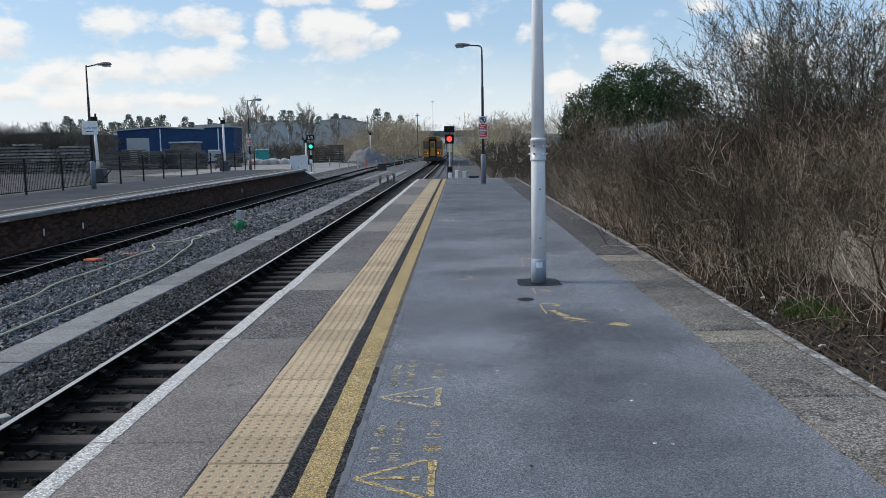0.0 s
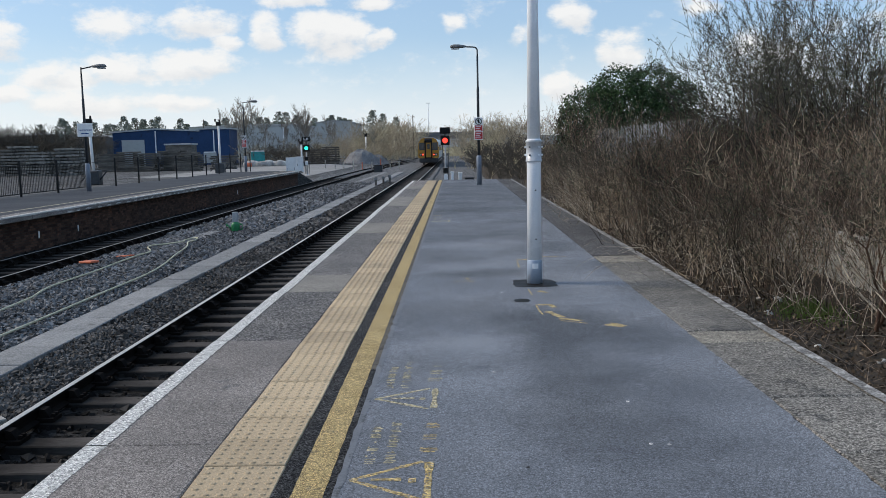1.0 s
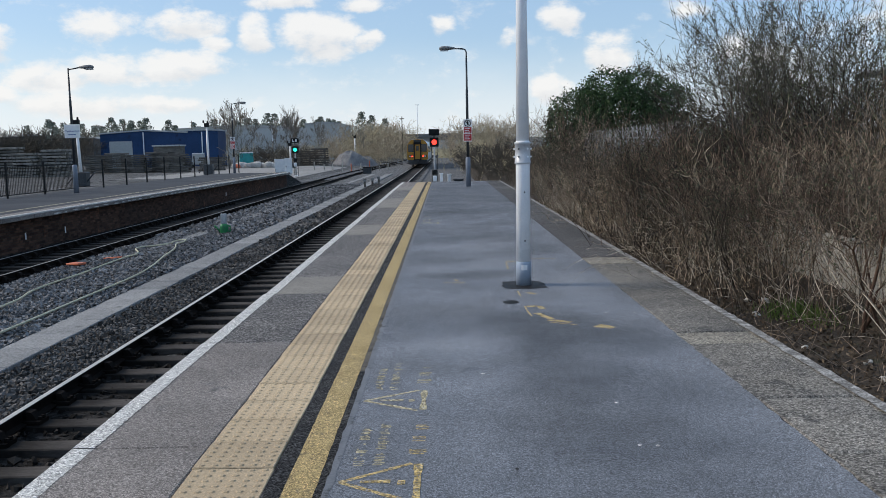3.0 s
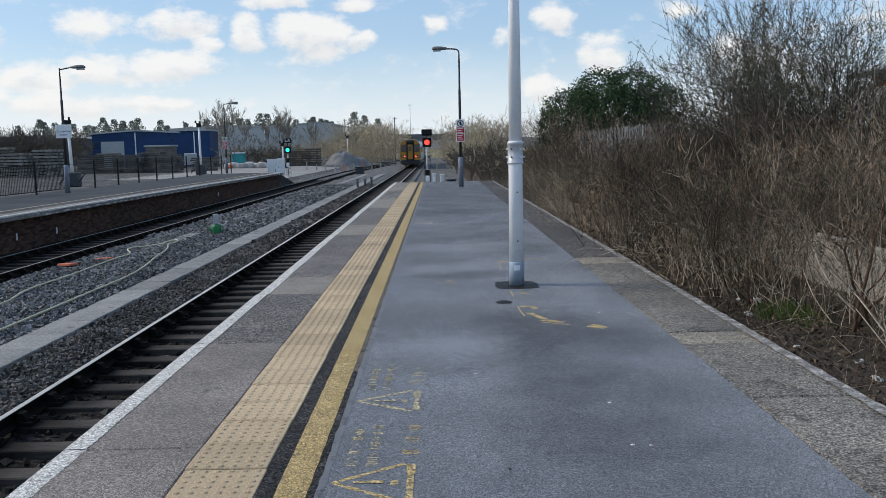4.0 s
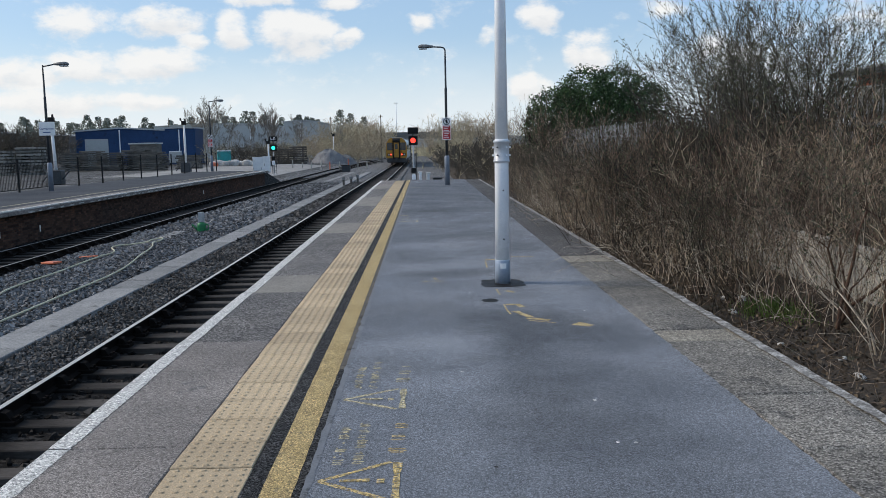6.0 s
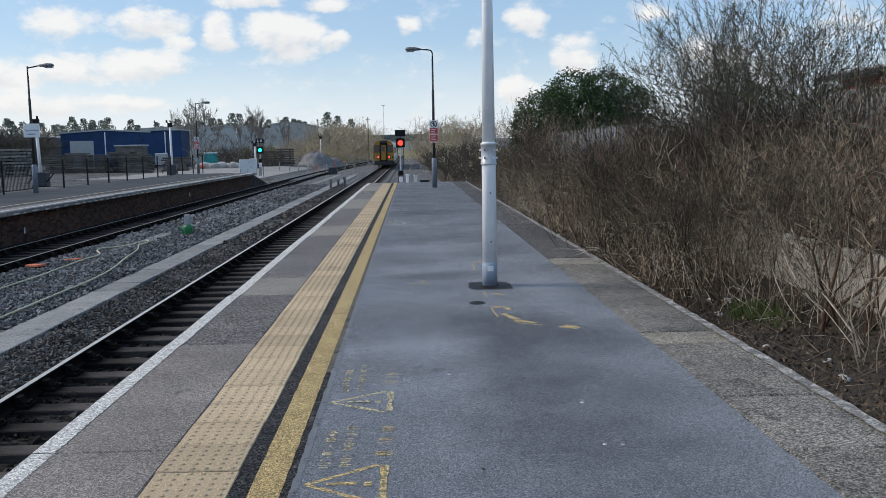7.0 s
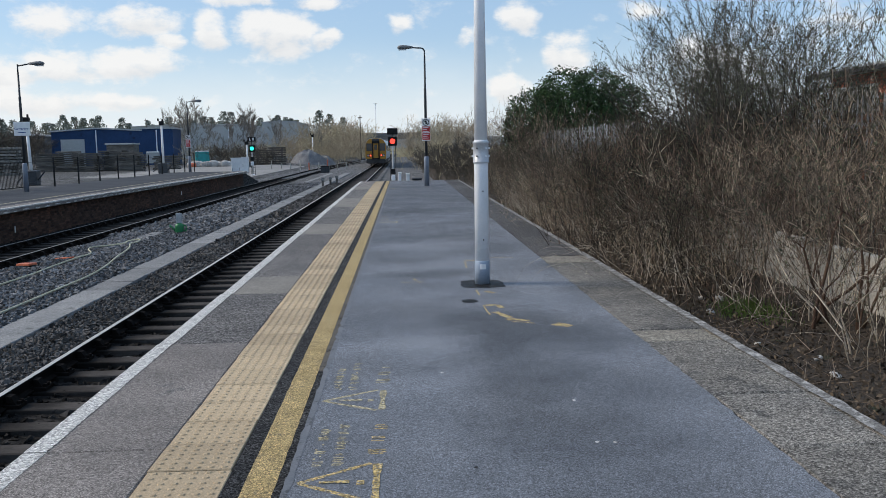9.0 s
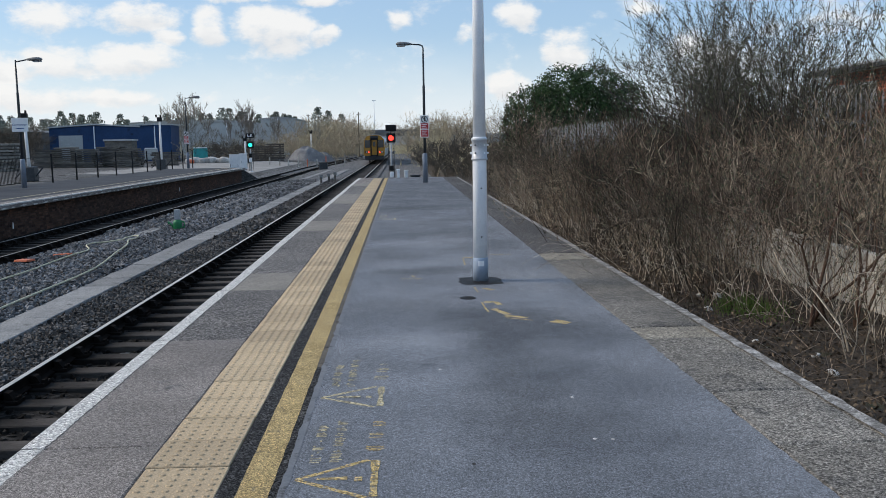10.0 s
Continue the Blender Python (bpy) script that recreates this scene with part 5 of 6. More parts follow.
for k in range(20):
    mat = "orange" if k in (3, 8, 14) else "white_bag"
    bag((-28.0 + k * .31 + random.uniform(-.12, .12), 116 + random.uniform(-1.2, 1.2), -.54), "faded orange bulk bag in the yard" if mat == "orange" else "dirty white bulk bag in the yard", mat, random.uniform(.7, 1.05))


def heap(name, place, rx, ry, h, mat, label, seed):
    bm = bmesh.new()
    n, k = 40, 14
    rows = []
    for i in range(k + 1):
        f = i / k
        row = []
        for j in range(n):
            w = 2 * math.pi * j / n
            r = (1 - f) * (1 + .18 * noise.noise((math.cos(w) * 1.3 + seed, math.sin(w) * 1.3, f * 2)))
            z = h * (1 - (1 - f) ** 2.0) ** 1.05 * (1 + .10 * noise.noise((math.cos(w) * 3, math.sin(w) * 3 + seed, f * 5)))
            row.append(bm.verts.new((rx * r * math.cos(w), ry * r * math.sin(w), z - .05)))
        rows.append(row)
    for a, b in zip(rows, rows[1:]):
        for j in range(n):
            bm.faces.new((a[j], a[(j + 1) % n], b[(j + 1) % n], b[j]))
    ob = part(name, bm, mat, None)
    ob.location = place
    return tagged(ob, label, "heap", "heaps in the yard")


heap("heap", (-14.6, 136, -.95), 3.3, 3, 2.35, "gravel_heap", "grey gravel heap near the junction", 1)
heap("heap", (-12.3, 138, -.95), 1.9, 2.2, 1.5, "gravel_heap", "smaller grey gravel heap near the junction", 6)
for k in range(9):
    ob = thing("barrier_post", (-15.5 + k * 1.1, 104 + .5 * (k % 2), -.95), "orange and white lineside stake", "stake", "lineside stakes")
    part("stake", slab(-.06, .06, -.05, .05, 0, .9 + .3 * (k % 3 == 0), .01), "orange" if k in (4, 6) else "old_concrete", ob)
# crossing deck and gravel lane beyond the far platform
bm = bmesh.new()
prism(bm, [(-28, -.53), (-17.6, -.53), (-13.6, -.83), (-13.6, -1.2), (-28, -1.2)], 74, 122)
tagged(part("lane", bm, "lane_gravel", None), "pale gravel lane leading into the yard", "road", kind="structure")
# telegraph poles and far lamp columns
for x, y, h in ((-9.0, 190, 9.5), (-69.0, 190, 9.5), (-73, 200, 9), (-66, 230, 11), (-25, 240, 11)):
    ob = thing("telegraph_pole", (x, y, -1), "thin dark telegraph pole", "pole", "telegraph poles")
    bm = bmesh.new()
    tube(bm, (0, 0, 0), (0, 0, h), .13, .09, 8)
    part("pole", bm, "bark", ob)
    part("crossarm", slab(-.5, .5, -.04, .04, h - .5, h - .4, 0), "bark", ob)
ob = thing("lamp_column", (-14.2, 480, -1), "tall slim far lamp column", "lamp column")
bm = bmesh.new()
tube(bm, (0, 0, 0), (0, 0, 26), .25, .15, 8)
part("column", bm, "galvanised", ob)
part("head", slab(-1, 1, -.3, .3, 26, 26.3, 0), "galvanised", ob)

# road bridge far along the line
bridge = thing("road_bridge", (0, 300, 0), "grey concrete road bridge far along the line", "bridge")
part("deck", slab(-30, 20, -4, 4, 4.2, 5.6, .1), "bridge_grey", bridge)
part("parapet", slab(-30, 20, -4.3, -4.05, 5.2, 6.4, .05), "bridge_grey", bridge)
for x in (-24, -10.5, 2.5, 16):
    part("pier", slab(x - .5, x + .5, -3, 3, -1.4, 4.2, .05), "bridge_grey", bridge)

# hills
bm = bmesh.new()
prev = None
for i in range(121):
    x = -1500 + i * 25
    z = 26 + 14 * noise.noise((x * .0022, 0, 7)) + 4 * noise.noise((x * .012, 0, 2))
    row = [bm.verts.new((x, 1700, -3)), bm.verts.new((x, 1750, z)), bm.verts.new((x, 2100, z * 1.1))]
    if prev:
        for a in (0, 1):
            bm.faces.new((prev[a], row[a], row[a + 1], prev[a + 1])).smooth = True
    prev = row
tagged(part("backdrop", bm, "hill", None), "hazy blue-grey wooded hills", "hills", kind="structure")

# ---- behind the platform ----
wall = new("wall_rear")
tagged(wall, "low weathered concrete wall behind bare shrubs", "wall", kind="structure")
pan = mesh_of("panel", slab(-.06, .06, -.99, .99, -.7, .40, .015), "old_concrete")
for k in range(22):
    part("panel", pan, None, wall).matrix_basis = pose(4.85 + .02 * (k % 2), 3 + 2.0 * k, .02 * (k % 3), 0, random.uniform(-1.5, 1.5), random.uniform(-.6, .6))

fence = thing("palisade_fence", (7.9, 0, -.1), "weathered grey steel palisade fence", "fence")
pale = bmesh.new()
v0 = [(-.034, .012), (-.017, 0), (0, .010), (.017, 0), (.034, .012)]
rows = [[pale.verts.new((y, x, z)) for x, y in v0] for z in (.05, 2.30)]
tip = [pale.verts.new((.01, x, 2.42 if i != 2 else 2.46)) for i, x in enumerate((-.02, 0, .02))]
for i in range(4):
    pale.faces.new((rows[0][i], rows[0][i + 1], rows[1][i + 1], rows[1][i]))
pale.faces.new((rows[1][0], rows[1][1], tip[0]))
pale.faces.new((rows[1][1], rows[1][2], tip[1], tip[0]))
pale.faces.new((rows[1][2], rows[1][3], tip[2], tip[1]))
pale.faces.new((rows[1][3], rows[1][4], tip[2]))
pale = mesh_of("pale", pale, "fence_grey")
y = 5.2
while y < 54:
    part("pale", pale, None, fence).matrix_basis = pose(0, y, random.uniform(-.02, .02), 0, random.uniform(-.6, .6), 0)
    y += .165
for k in range(19):
    part("post", slab(.03, .13, 5 + 2.75 * k - .05, 5 + 2.75 * k + .05, 0, 2.2, .0), "fence_grey", fence)
for z in (.4, 1.95):
    part("rail", slab(.015, .06, 5, 54.6, z - .03, z + .03, 0), "fence_grey", fence)

hall = thing("brick_building", (11.2, 0, -.1), "red brick building with low grey roof behind shrubs", "building")
part("wall", slab(0, 7, 8.0, 22.5, 0, 3.3, 0), "mortar", hall)
brick_wall("brickwork", -.0, 8.0, 22.5, 0, 3.3, hall, "red_brick", "orange-red brick courses", out=-1)
bm = bmesh.new()
prism(bm, [(-.32, 3.28), (-.32, 3.44), (3.5, 3.80), (7.5, 3.46), (7.5, 3.28)], 7.6, 23.1)
part("roof", bm, "roof_grey", hall, "grey corrugated roof")
part("gutter", slab(-.44, -.325, 7.6, 23.1, 3.26, 3.38, .02), "dark_paint", hall)
for y0 in (16.6, 20.2):
    win = part("window", slab(-.05, -.015, y0, y0 + 2.2, 2.3, 3.0, .004), "grey_cladding", hall, "pale framed window")
    for k in range(2):
        part("pane", slab(-.058, -.052, y0 + .08 + k * 1.07, y0 + 1.02 + k * 1.07, 2.36, 2.94, 0), "lens", win)

# ---- plants ----


def grow(rng, base, direction, length, radius, depth, out, tips, wander=.25, forks=(2, 4), up=.15, shrink=.62, steps=4, spread=.7, extra=1):
    """One limb of wandering tapered pieces that forks into finer limbs."""
    p, d = np.array(base, float), np.array(direction, float)
    d /= np.linalg.norm(d)
    r = radius
    sub = length / steps
    for i in range(steps):
        d = d + rng.normal(0, wander, 3) * .5 + np.array((0, 0, up * .3))
        d /= np.linalg.norm(d)
        q = p + d * sub
        r2 = r * .86
        out.append((*p, *q, r, r2))
        p, r = q, r2
        if depth > 0 and i >= 1:
            for _ in range(rng.integers(forks[0], forks[1] + 1) if i == steps - 1 else rng.integers(0, 2) + extra * (depth < 2)):
                e = d + rng.normal(0, spread, 3)
                e[2] = abs(e[2]) * .6 + e[2] * .4 + up
                grow(rng, p, e, length * shrink * rng.uniform(.7, 1.2), max(r * .62, .0030), depth - 1, out, tips, wander, forks, up, shrink, max(2, steps - 1), spread, extra)
    tips.append(p)


def shrub_kind(seed, stems, height, radius, spread_base, lean, depth, stem_mat, twig_mat, thin, buds=0, bud_size=.02, **kw):
    """Meshes of one bare shrub: its thicker stems, its fine twigs, and buds or last leaves."""
    rng = np.random.default_rng(seed)
    segs, tips = [], []
    for _ in range(stems):
        b = rng.normal(0, spread_base, 3) * (1, 1, 0)
        d = np.array((rng.normal(0, lean), rng.normal(0, lean), 1.0))
        grow(rng, b, d, height * rng.uniform(.55, .8), radius * rng.uniform(.6, 1.2), depth, segs, tips, **kw)
    s = np.array(segs)
    thick = s[:, 6] > thin
    out = [twigs("stems", s[thick], stem_mat, 4), twigs("twigs", s[~thick], twig_mat, 3)]
    if buds:
        fine = s[~thick]
        pick = fine[rng.integers(0, len(fine), buds)]
        f = rng.uniform(0, 1, (buds, 1))
        out.append(leaves("buds", pick[:, :3] * (1 - f) + pick[:, 3:6] * f + rng.normal(0, .012, (buds, 3)), bud_size, "bud", rng))
    return out


def shrub(kind, m, name, label, category, group):
    ob = thing(name, (0, 0, 0), label, category, group)
    ob.matrix_basis = m
    for me, nm in zip(kind, ("limb_work", "crown", "foliage")):
        tagged(part(nm, me, None, ob), kind="stuff")
    return ob


# kinds of shrub along the platform: stems, twigs; pale to near-black tones carry light and shade
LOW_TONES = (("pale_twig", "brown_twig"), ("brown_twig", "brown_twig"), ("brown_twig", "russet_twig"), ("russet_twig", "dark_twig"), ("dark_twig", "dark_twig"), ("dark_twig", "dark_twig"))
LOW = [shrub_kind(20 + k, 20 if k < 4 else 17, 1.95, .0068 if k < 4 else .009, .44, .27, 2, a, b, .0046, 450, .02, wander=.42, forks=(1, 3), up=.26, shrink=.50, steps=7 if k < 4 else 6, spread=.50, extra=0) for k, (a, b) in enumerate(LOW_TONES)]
CANE = [shrub_kind(40 + k, 6, 2.1, .0062, .35, .42, 1, "pale_twig", "pale_twig", .0042, 0, wander=.30, forks=(1, 2), up=-.16, shrink=.45, steps=10, spread=.6, extra=0) for k in range(3)]
THIN = [shrub_kind(50 + k, 9, 1.9, .0066, .28, .22, 2, ("pale_twig", "brown_twig")[k], "brown_twig", .0046, 260, .018, wander=.34, forks=(1, 3), up=.2, shrink=.5, steps=6, spread=.5, extra=0) for k in range(2)]
SAPLING = [shrub_kind(55 + k, 5, 1.75, .021, .13, .30, 3, "red_stem", "brown_twig", .006, 200, .018, wander=.30, forks=(1, 3), up=.16, shrink=.56, steps=5, spread=.55, extra=0) for k in range(2)]
TALL = [shrub_kind(60 + k, 14, 3.5, .032, .35, .21, 3, "grey_twig", "grey_twig", .010, 6500, .019, wander=.30, forks=(2, 4), up=.22, shrink=.52, steps=5, spread=.58) for k in range(3)]

rv = random.Random(17)


def hedge_shrub(kinds, x, y, s, label="tangled leafless brown shrub behind the platform edge", tall=1.0, name="bare_shrub", group="bare shrubs"):
    z = -.42 if x < 3.3 else -.3
    shrub(rv.choice(kinds), pose(x, y, z, rv.uniform(-6, 6), rv.uniform(-9, 5), rv.uniform(0, 360)) @ Matrix.Diagonal((s * 1.1, s * 1.1, s * tall, 1)), name, label, "shrub", group)


# front row: single clumps of uneven height with gaps between them
y = 10.2
while y < 43:
    low = .66 if y > 21 else .92 if y > 17 else 1.0
    tone = rv.choice(((0, 1), (1, 2), (2, 0), (1, 3), (3, 4)))
    for _ in range(2):
        hedge_shrub([LOW[k] for k in tone], rv.uniform(3.3, 3.85), y + rv.uniform(-.35, .35), rv.uniform(.55, .98) * low)
    y += rv.uniform(.8, 1.7) * (1 if y < 22 else 1.25)
# middle row, taller
y = 9.4
while y < 43:
    low = .72 if y > 21 else .95 if y > 17 else 1.05
    tone = rv.choice(((1, 2), (2, 3), (3, 4), (0, 2), (4, 5)))
    for _ in range(2):
        hedge_shrub([LOW[k] for k in tone], rv.uniform(4.0, 4.65) if y > 11.5 else rv.uniform(3.95, 4.3), y + rv.uniform(-.4, .4), rv.uniform(.8, 1.12) * low * (.8 if y < 11 else 1))
    y += rv.uniform(1.0, 1.6) * (1 if y < 22 else 1.3)
# rows against the wall and the fence, their shade painted as near-black twigs
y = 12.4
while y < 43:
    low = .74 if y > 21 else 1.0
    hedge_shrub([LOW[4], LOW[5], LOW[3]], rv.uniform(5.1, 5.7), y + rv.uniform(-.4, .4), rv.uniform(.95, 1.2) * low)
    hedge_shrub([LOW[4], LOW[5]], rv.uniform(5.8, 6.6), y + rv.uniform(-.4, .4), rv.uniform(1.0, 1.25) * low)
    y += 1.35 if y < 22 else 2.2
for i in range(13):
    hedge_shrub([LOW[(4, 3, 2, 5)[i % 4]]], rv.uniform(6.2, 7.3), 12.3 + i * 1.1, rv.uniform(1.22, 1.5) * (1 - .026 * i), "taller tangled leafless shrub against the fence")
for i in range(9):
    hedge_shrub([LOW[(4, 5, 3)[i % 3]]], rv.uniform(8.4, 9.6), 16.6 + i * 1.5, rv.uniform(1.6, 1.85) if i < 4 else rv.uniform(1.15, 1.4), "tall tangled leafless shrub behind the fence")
for x, y, s in ((5.5, 11.5, .95), (5.9, 12.0, 1.05), (6.3, 11.6, 1.15), (6.7, 12.6, 1.2), (5.4, 10.5, .9), (6.0, 10.6, 1.05)):
    hedge_shrub([LOW[2], LOW[3], LOW[1]], x, y, s, "tangled leafless shrub behind the low wall")
for x, y, s in ((4.25, 7.4, .95), (4.5, 7.9, 1.0), (4.0, 7.1, .8), (4.6, 8.9, .8), (3.75, 10.1, .75), (4.3, 9.7, .8), (5.1, 8.6, 1.05), (5.2, 9.4, 1.1), (5.3, 7.9, 1.1), (4.15, 6.7, .8)):
    hedge_shrub(THIN, x, y, s, "thin sparse leafless shrub beside the low wall")
for x, y, s, k in ((4.28, 8.75, .95, 0), (4.5, 8.15, 1.0, 1)):
    hedge_shrub([SAPLING[k]], x, y, s, "sapling with dark red-brown forking stems", name="sapling", group="saplings")
for i in range(34):
    y = 7.6 + i * .62 + rv.uniform(-.3, .3)
    shrub(CANE[i % 3], pose(rv.uniform(3.2, 3.9) if y > 9.6 else rv.uniform(4.0, 4.5), y, -.4, 0, rv.uniform(-8, 8), rv.uniform(0, 360)) @ Matrix.Diagonal((.9, .9, rv.uniform(.6, 1.0), 1)), "bramble", "pale arching bramble canes", "bramble", "brambles")
TALL_LABEL = "tall bare grey-brown shrub with first buds"
for i, (x, y, s) in enumerate([(5.8, 14.7, .95), (6.3, 15.8, 1.05), (6.8, 16.9, 1.05), (6.7, 14.3, .92), (6.9, 18.4, .95), (5.9, 17.2, .86), (7.0, 20.0, .55), (6.8, 19.6, .58), (9.3, 17.4, .8)]):
    hedge_shrub([TALL[i % 3]], x, y, s * .9, TALL_LABEL, tall=1.1, name="tall_shrub", group="tall shrubs")
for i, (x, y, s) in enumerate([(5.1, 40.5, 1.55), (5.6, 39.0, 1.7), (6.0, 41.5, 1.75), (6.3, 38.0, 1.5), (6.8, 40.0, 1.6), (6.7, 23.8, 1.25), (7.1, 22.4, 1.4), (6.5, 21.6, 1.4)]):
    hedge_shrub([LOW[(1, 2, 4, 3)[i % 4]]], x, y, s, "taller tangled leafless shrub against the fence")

# leaf litter and fallen twigs along the rear edge
n = 26000
lx = 2.72 + rng.uniform(0, 1, n) ** 1.3 * 2.3
ly = rng.uniform(3.5, 30, n)
lz = np.where(lx < 3.0, -.55 + (lx - 2.6) * .55, -.33) + rng.uniform(0, .10, n)
tagged(new("leaf_litter", leaves("leaf_litter", np.stack([lx, ly, lz], 1), .026, "litter", rng)), "dead brown leaves under the shrubs", "leaf litter", kind="stuff")
n = 1500
tx, ty = rng.uniform(2.7, 5, n), rng.uniform(3.5, 26, n)
tz = np.where(tx < 3.0, -.50 + (tx - 2.6) * .5, -.3) + rng.uniform(0, .12, n)
w = rng.uniform(0, 6.28, n)
le = rng.uniform(.06, .32, n)
tagged(new("fallen_twigs", twigs("fallen_twigs", np.stack([tx, ty, tz, tx + le * np.cos(w), ty + le * np.sin(w), tz + rng.uniform(-.05, .25, n), np.full(n, .0035), np.full(n, .0015)], 1), "brown_twig")), "fallen pale twigs under the shrubs", "twigs", kind="stuff")
# tufts of grass at the wall's foot
n = 1000
gx, gy = 3.85 + rng.normal(0, .16, n), 9.4 + rng.normal(0, .28, n)
tagged(new("grass_tuft", twigs("grass_tuft", np.stack([gx, gy, np.full(n, -.38), gx + rng.normal(0, .05, n), gy + rng.normal(0, .05, n), -.30 + rng.uniform(0, .16, n), np.full(n, .004), np.full(n, .001)], 1), "grass_blade")), "small patch of green grass among litter", "grass", kind="stuff")
# rubbish in the litter
for k, (x, y, s) in enumerate([(3.42, 9.5, .05), (3.83, 10.3, .07), (3.46, 6.7, .055), (3.62, 10.35, .05), (3.3, 7.9, .035), (3.6, 7.3, .04)]):
    bm = bmesh.new()
    bmesh.ops.create_icosphere(bm, subdivisions=2, radius=s)
    for v in bm.verts:
        v.co *= 1 + .5 * noise.noise(v.co * 14 + Vector((k, 0, 0)))
        v.co.z *= .5
    ob = part("litter_scrap", bm, "paper_scrap", None)
    ob.matrix_basis = pose(x, y, -.30, 20, 10, k * 40)
    tagged(ob, "crumpled pale scrap of rubbish under the shrubs", "rubbish", "scraps of rubbish")


def ivy_clump(place, lobes, count, label, size=.16, mat="ivy", seed=3, trunk=2.2, name="ivy_tree", cat="tree", group="evergreen trees"):
    """A trunk and limbs under a lumpy crown of small leaves."""
    ob = thing(name, place, label, cat, group)
    r = np.random.default_rng(seed)
    bm = bmesh.new()
    for cx, cy, cz, rx, ry, rz in lobes:
        tube(bm, (cx * .25, cy * .25, -.2), (cx * .8, cy * .8, cz), .16, .05, 7)
    part("trunk", bm, "bark", ob)
    pts = []
    tot = sum(l[3] * l[5] for l in lobes)
    for cx, cy, cz, rx, ry, rz in lobes:
        n = int(count * rx * rz / tot)
        d = r.normal(size=(n, 3))
        d /= np.linalg.norm(d, axis=1, keepdims=True)
        lump = np.array([1 + .30 * noise.noise(Vector(v * 2.6) + Vector((cx, cy, 0))) + .12 * noise.noise(Vector(v * 7)) for v in d])
        rad = lump * r.uniform(.72, 1.03, n)
        pts.append(d * rad[:, None] * (rx, ry, rz) + (cx, cy, cz))
    part("crown", leaves("crown", np.concatenate(pts), size, mat, r, 1.3), None, ob)
    return ob


ivy_clump((9.8, 50, 0), [(-2.2, 0, 3.2, 1.7, 1.6, 1.5), (-.4, 0, 4.3, 1.7, 1.7, 1.5), (1.3, .3, 4.6, 1.5, 1.5, 1.35), (.3, -.6, 3.2, 2.6, 1.5, 1.6), (2.6, 0, 4.0, 1.2, 1.3, 1.3), (-2.9, 0, 2.4, 1.2, 1.2, 1.3), (3.6, .4, 3.7, 1.0, 1.2, 1.2), (-1.3, .4, 3.9, 1.1, 1.2, 1.15), (1.6, 0, 2.2, 2.8, 1.3, 1.3), (-2.0, .2, 1.6, 2.2, 1.2, 1.2)], 58000, "dense dark green ivy-clad tree behind the fence", .085)

# bare trees and thickets in the distance
BARE = []
for k in range(4):
    segs, tips = [], []
    r = np.random.default_rng(90 + k)
    for _ in range(2):
        grow(r, r.normal(0, .2, 3) * (1, 1, 0), (r.normal(0, .17), r.normal(0, .17), 1), r.uniform(5.0, 6.4), .085, 3, segs, tips, wander=.20, forks=(2, 4), up=.30, shrink=.50, steps=7, spread=.50)
    s = np.array(segs)
    s[:, 6:] = np.maximum(s[:, 6:] * .8, .021)
    thick = s[:, 6] > .05
    BARE.append((s[thick], s[~thick]))
BARE_MESH = [(twigs("trunk", a, m, 5), twigs("branches", b, m, 3)) for (a, b), m in zip(BARE, ("far_twig", "far_grey_twig", "far_twig", "far_grey_twig"))]


def bare_tree(x, y, h, kind, z=-1.0, wide=1.0):
    ob = thing("bare_tree", (0, 0, 0), "leafless winter tree in the distance", "tree", "distant bare trees")
    s = h / 12.0
    ob.matrix_basis = pose(x, y, z, 0, 0, rv.uniform(0, 360)) @ Matrix.Diagonal((s * wide, s * wide, s, 1))
    for me, nm in zip(BARE_MESH[kind], ("trunk", "crown")):
        tagged(part(nm, me, None, ob), kind="stuff" if nm == "crown" else "")


TREES = [(-36.5, 150, 12.5), (-38.4, 153, 11.5), (-35.0, 149, 12.0), (-25.0, 153, 10.5), (-27.6, 156, 10.5), (-33.5, 156, 11.5), (-26.0, 150, 11.0), (-29.8, 158, 10.5), (-23.5, 165, 9.5), (-14.2, 160, 8), (-11.5, 168, 9), (-16.5, 172, 9), (-9.0, 190, 9), (-12.5, 200, 10), (-16, 210, 10), (-19, 215, 10),
         (-8.4, 230, 9.5), (-12.0, 240, 10), (4.2, 75, 5.6), (6.0, 82, 6.2), (3.2, 92, 5.8), (7.5, 96, 7), (5.0, 110, 7.5), (3.6, 130, 8), (7.0, 140, 8), (4.2, 160, 8.5), (9.0, 110, 8), (3.0, 190, 9), (6.0, 200, 9),
         (-72, 140, 8), (-66, 150, 8), (-62, 150, 7), (-58, 142, 6.5), (-20.5, 190, 10), (10, 70, 6.5), (12, 85, 8), (2.4, 240, 9)]
for i, (x, y, h) in enumerate(TREES):
    bare_tree(x, y, h * (.8 if x > 0 else .92), (0, 2)[i % 2] if x > 0 or y > 165 else 1 + 2 * (i % 2), wide=1.1)
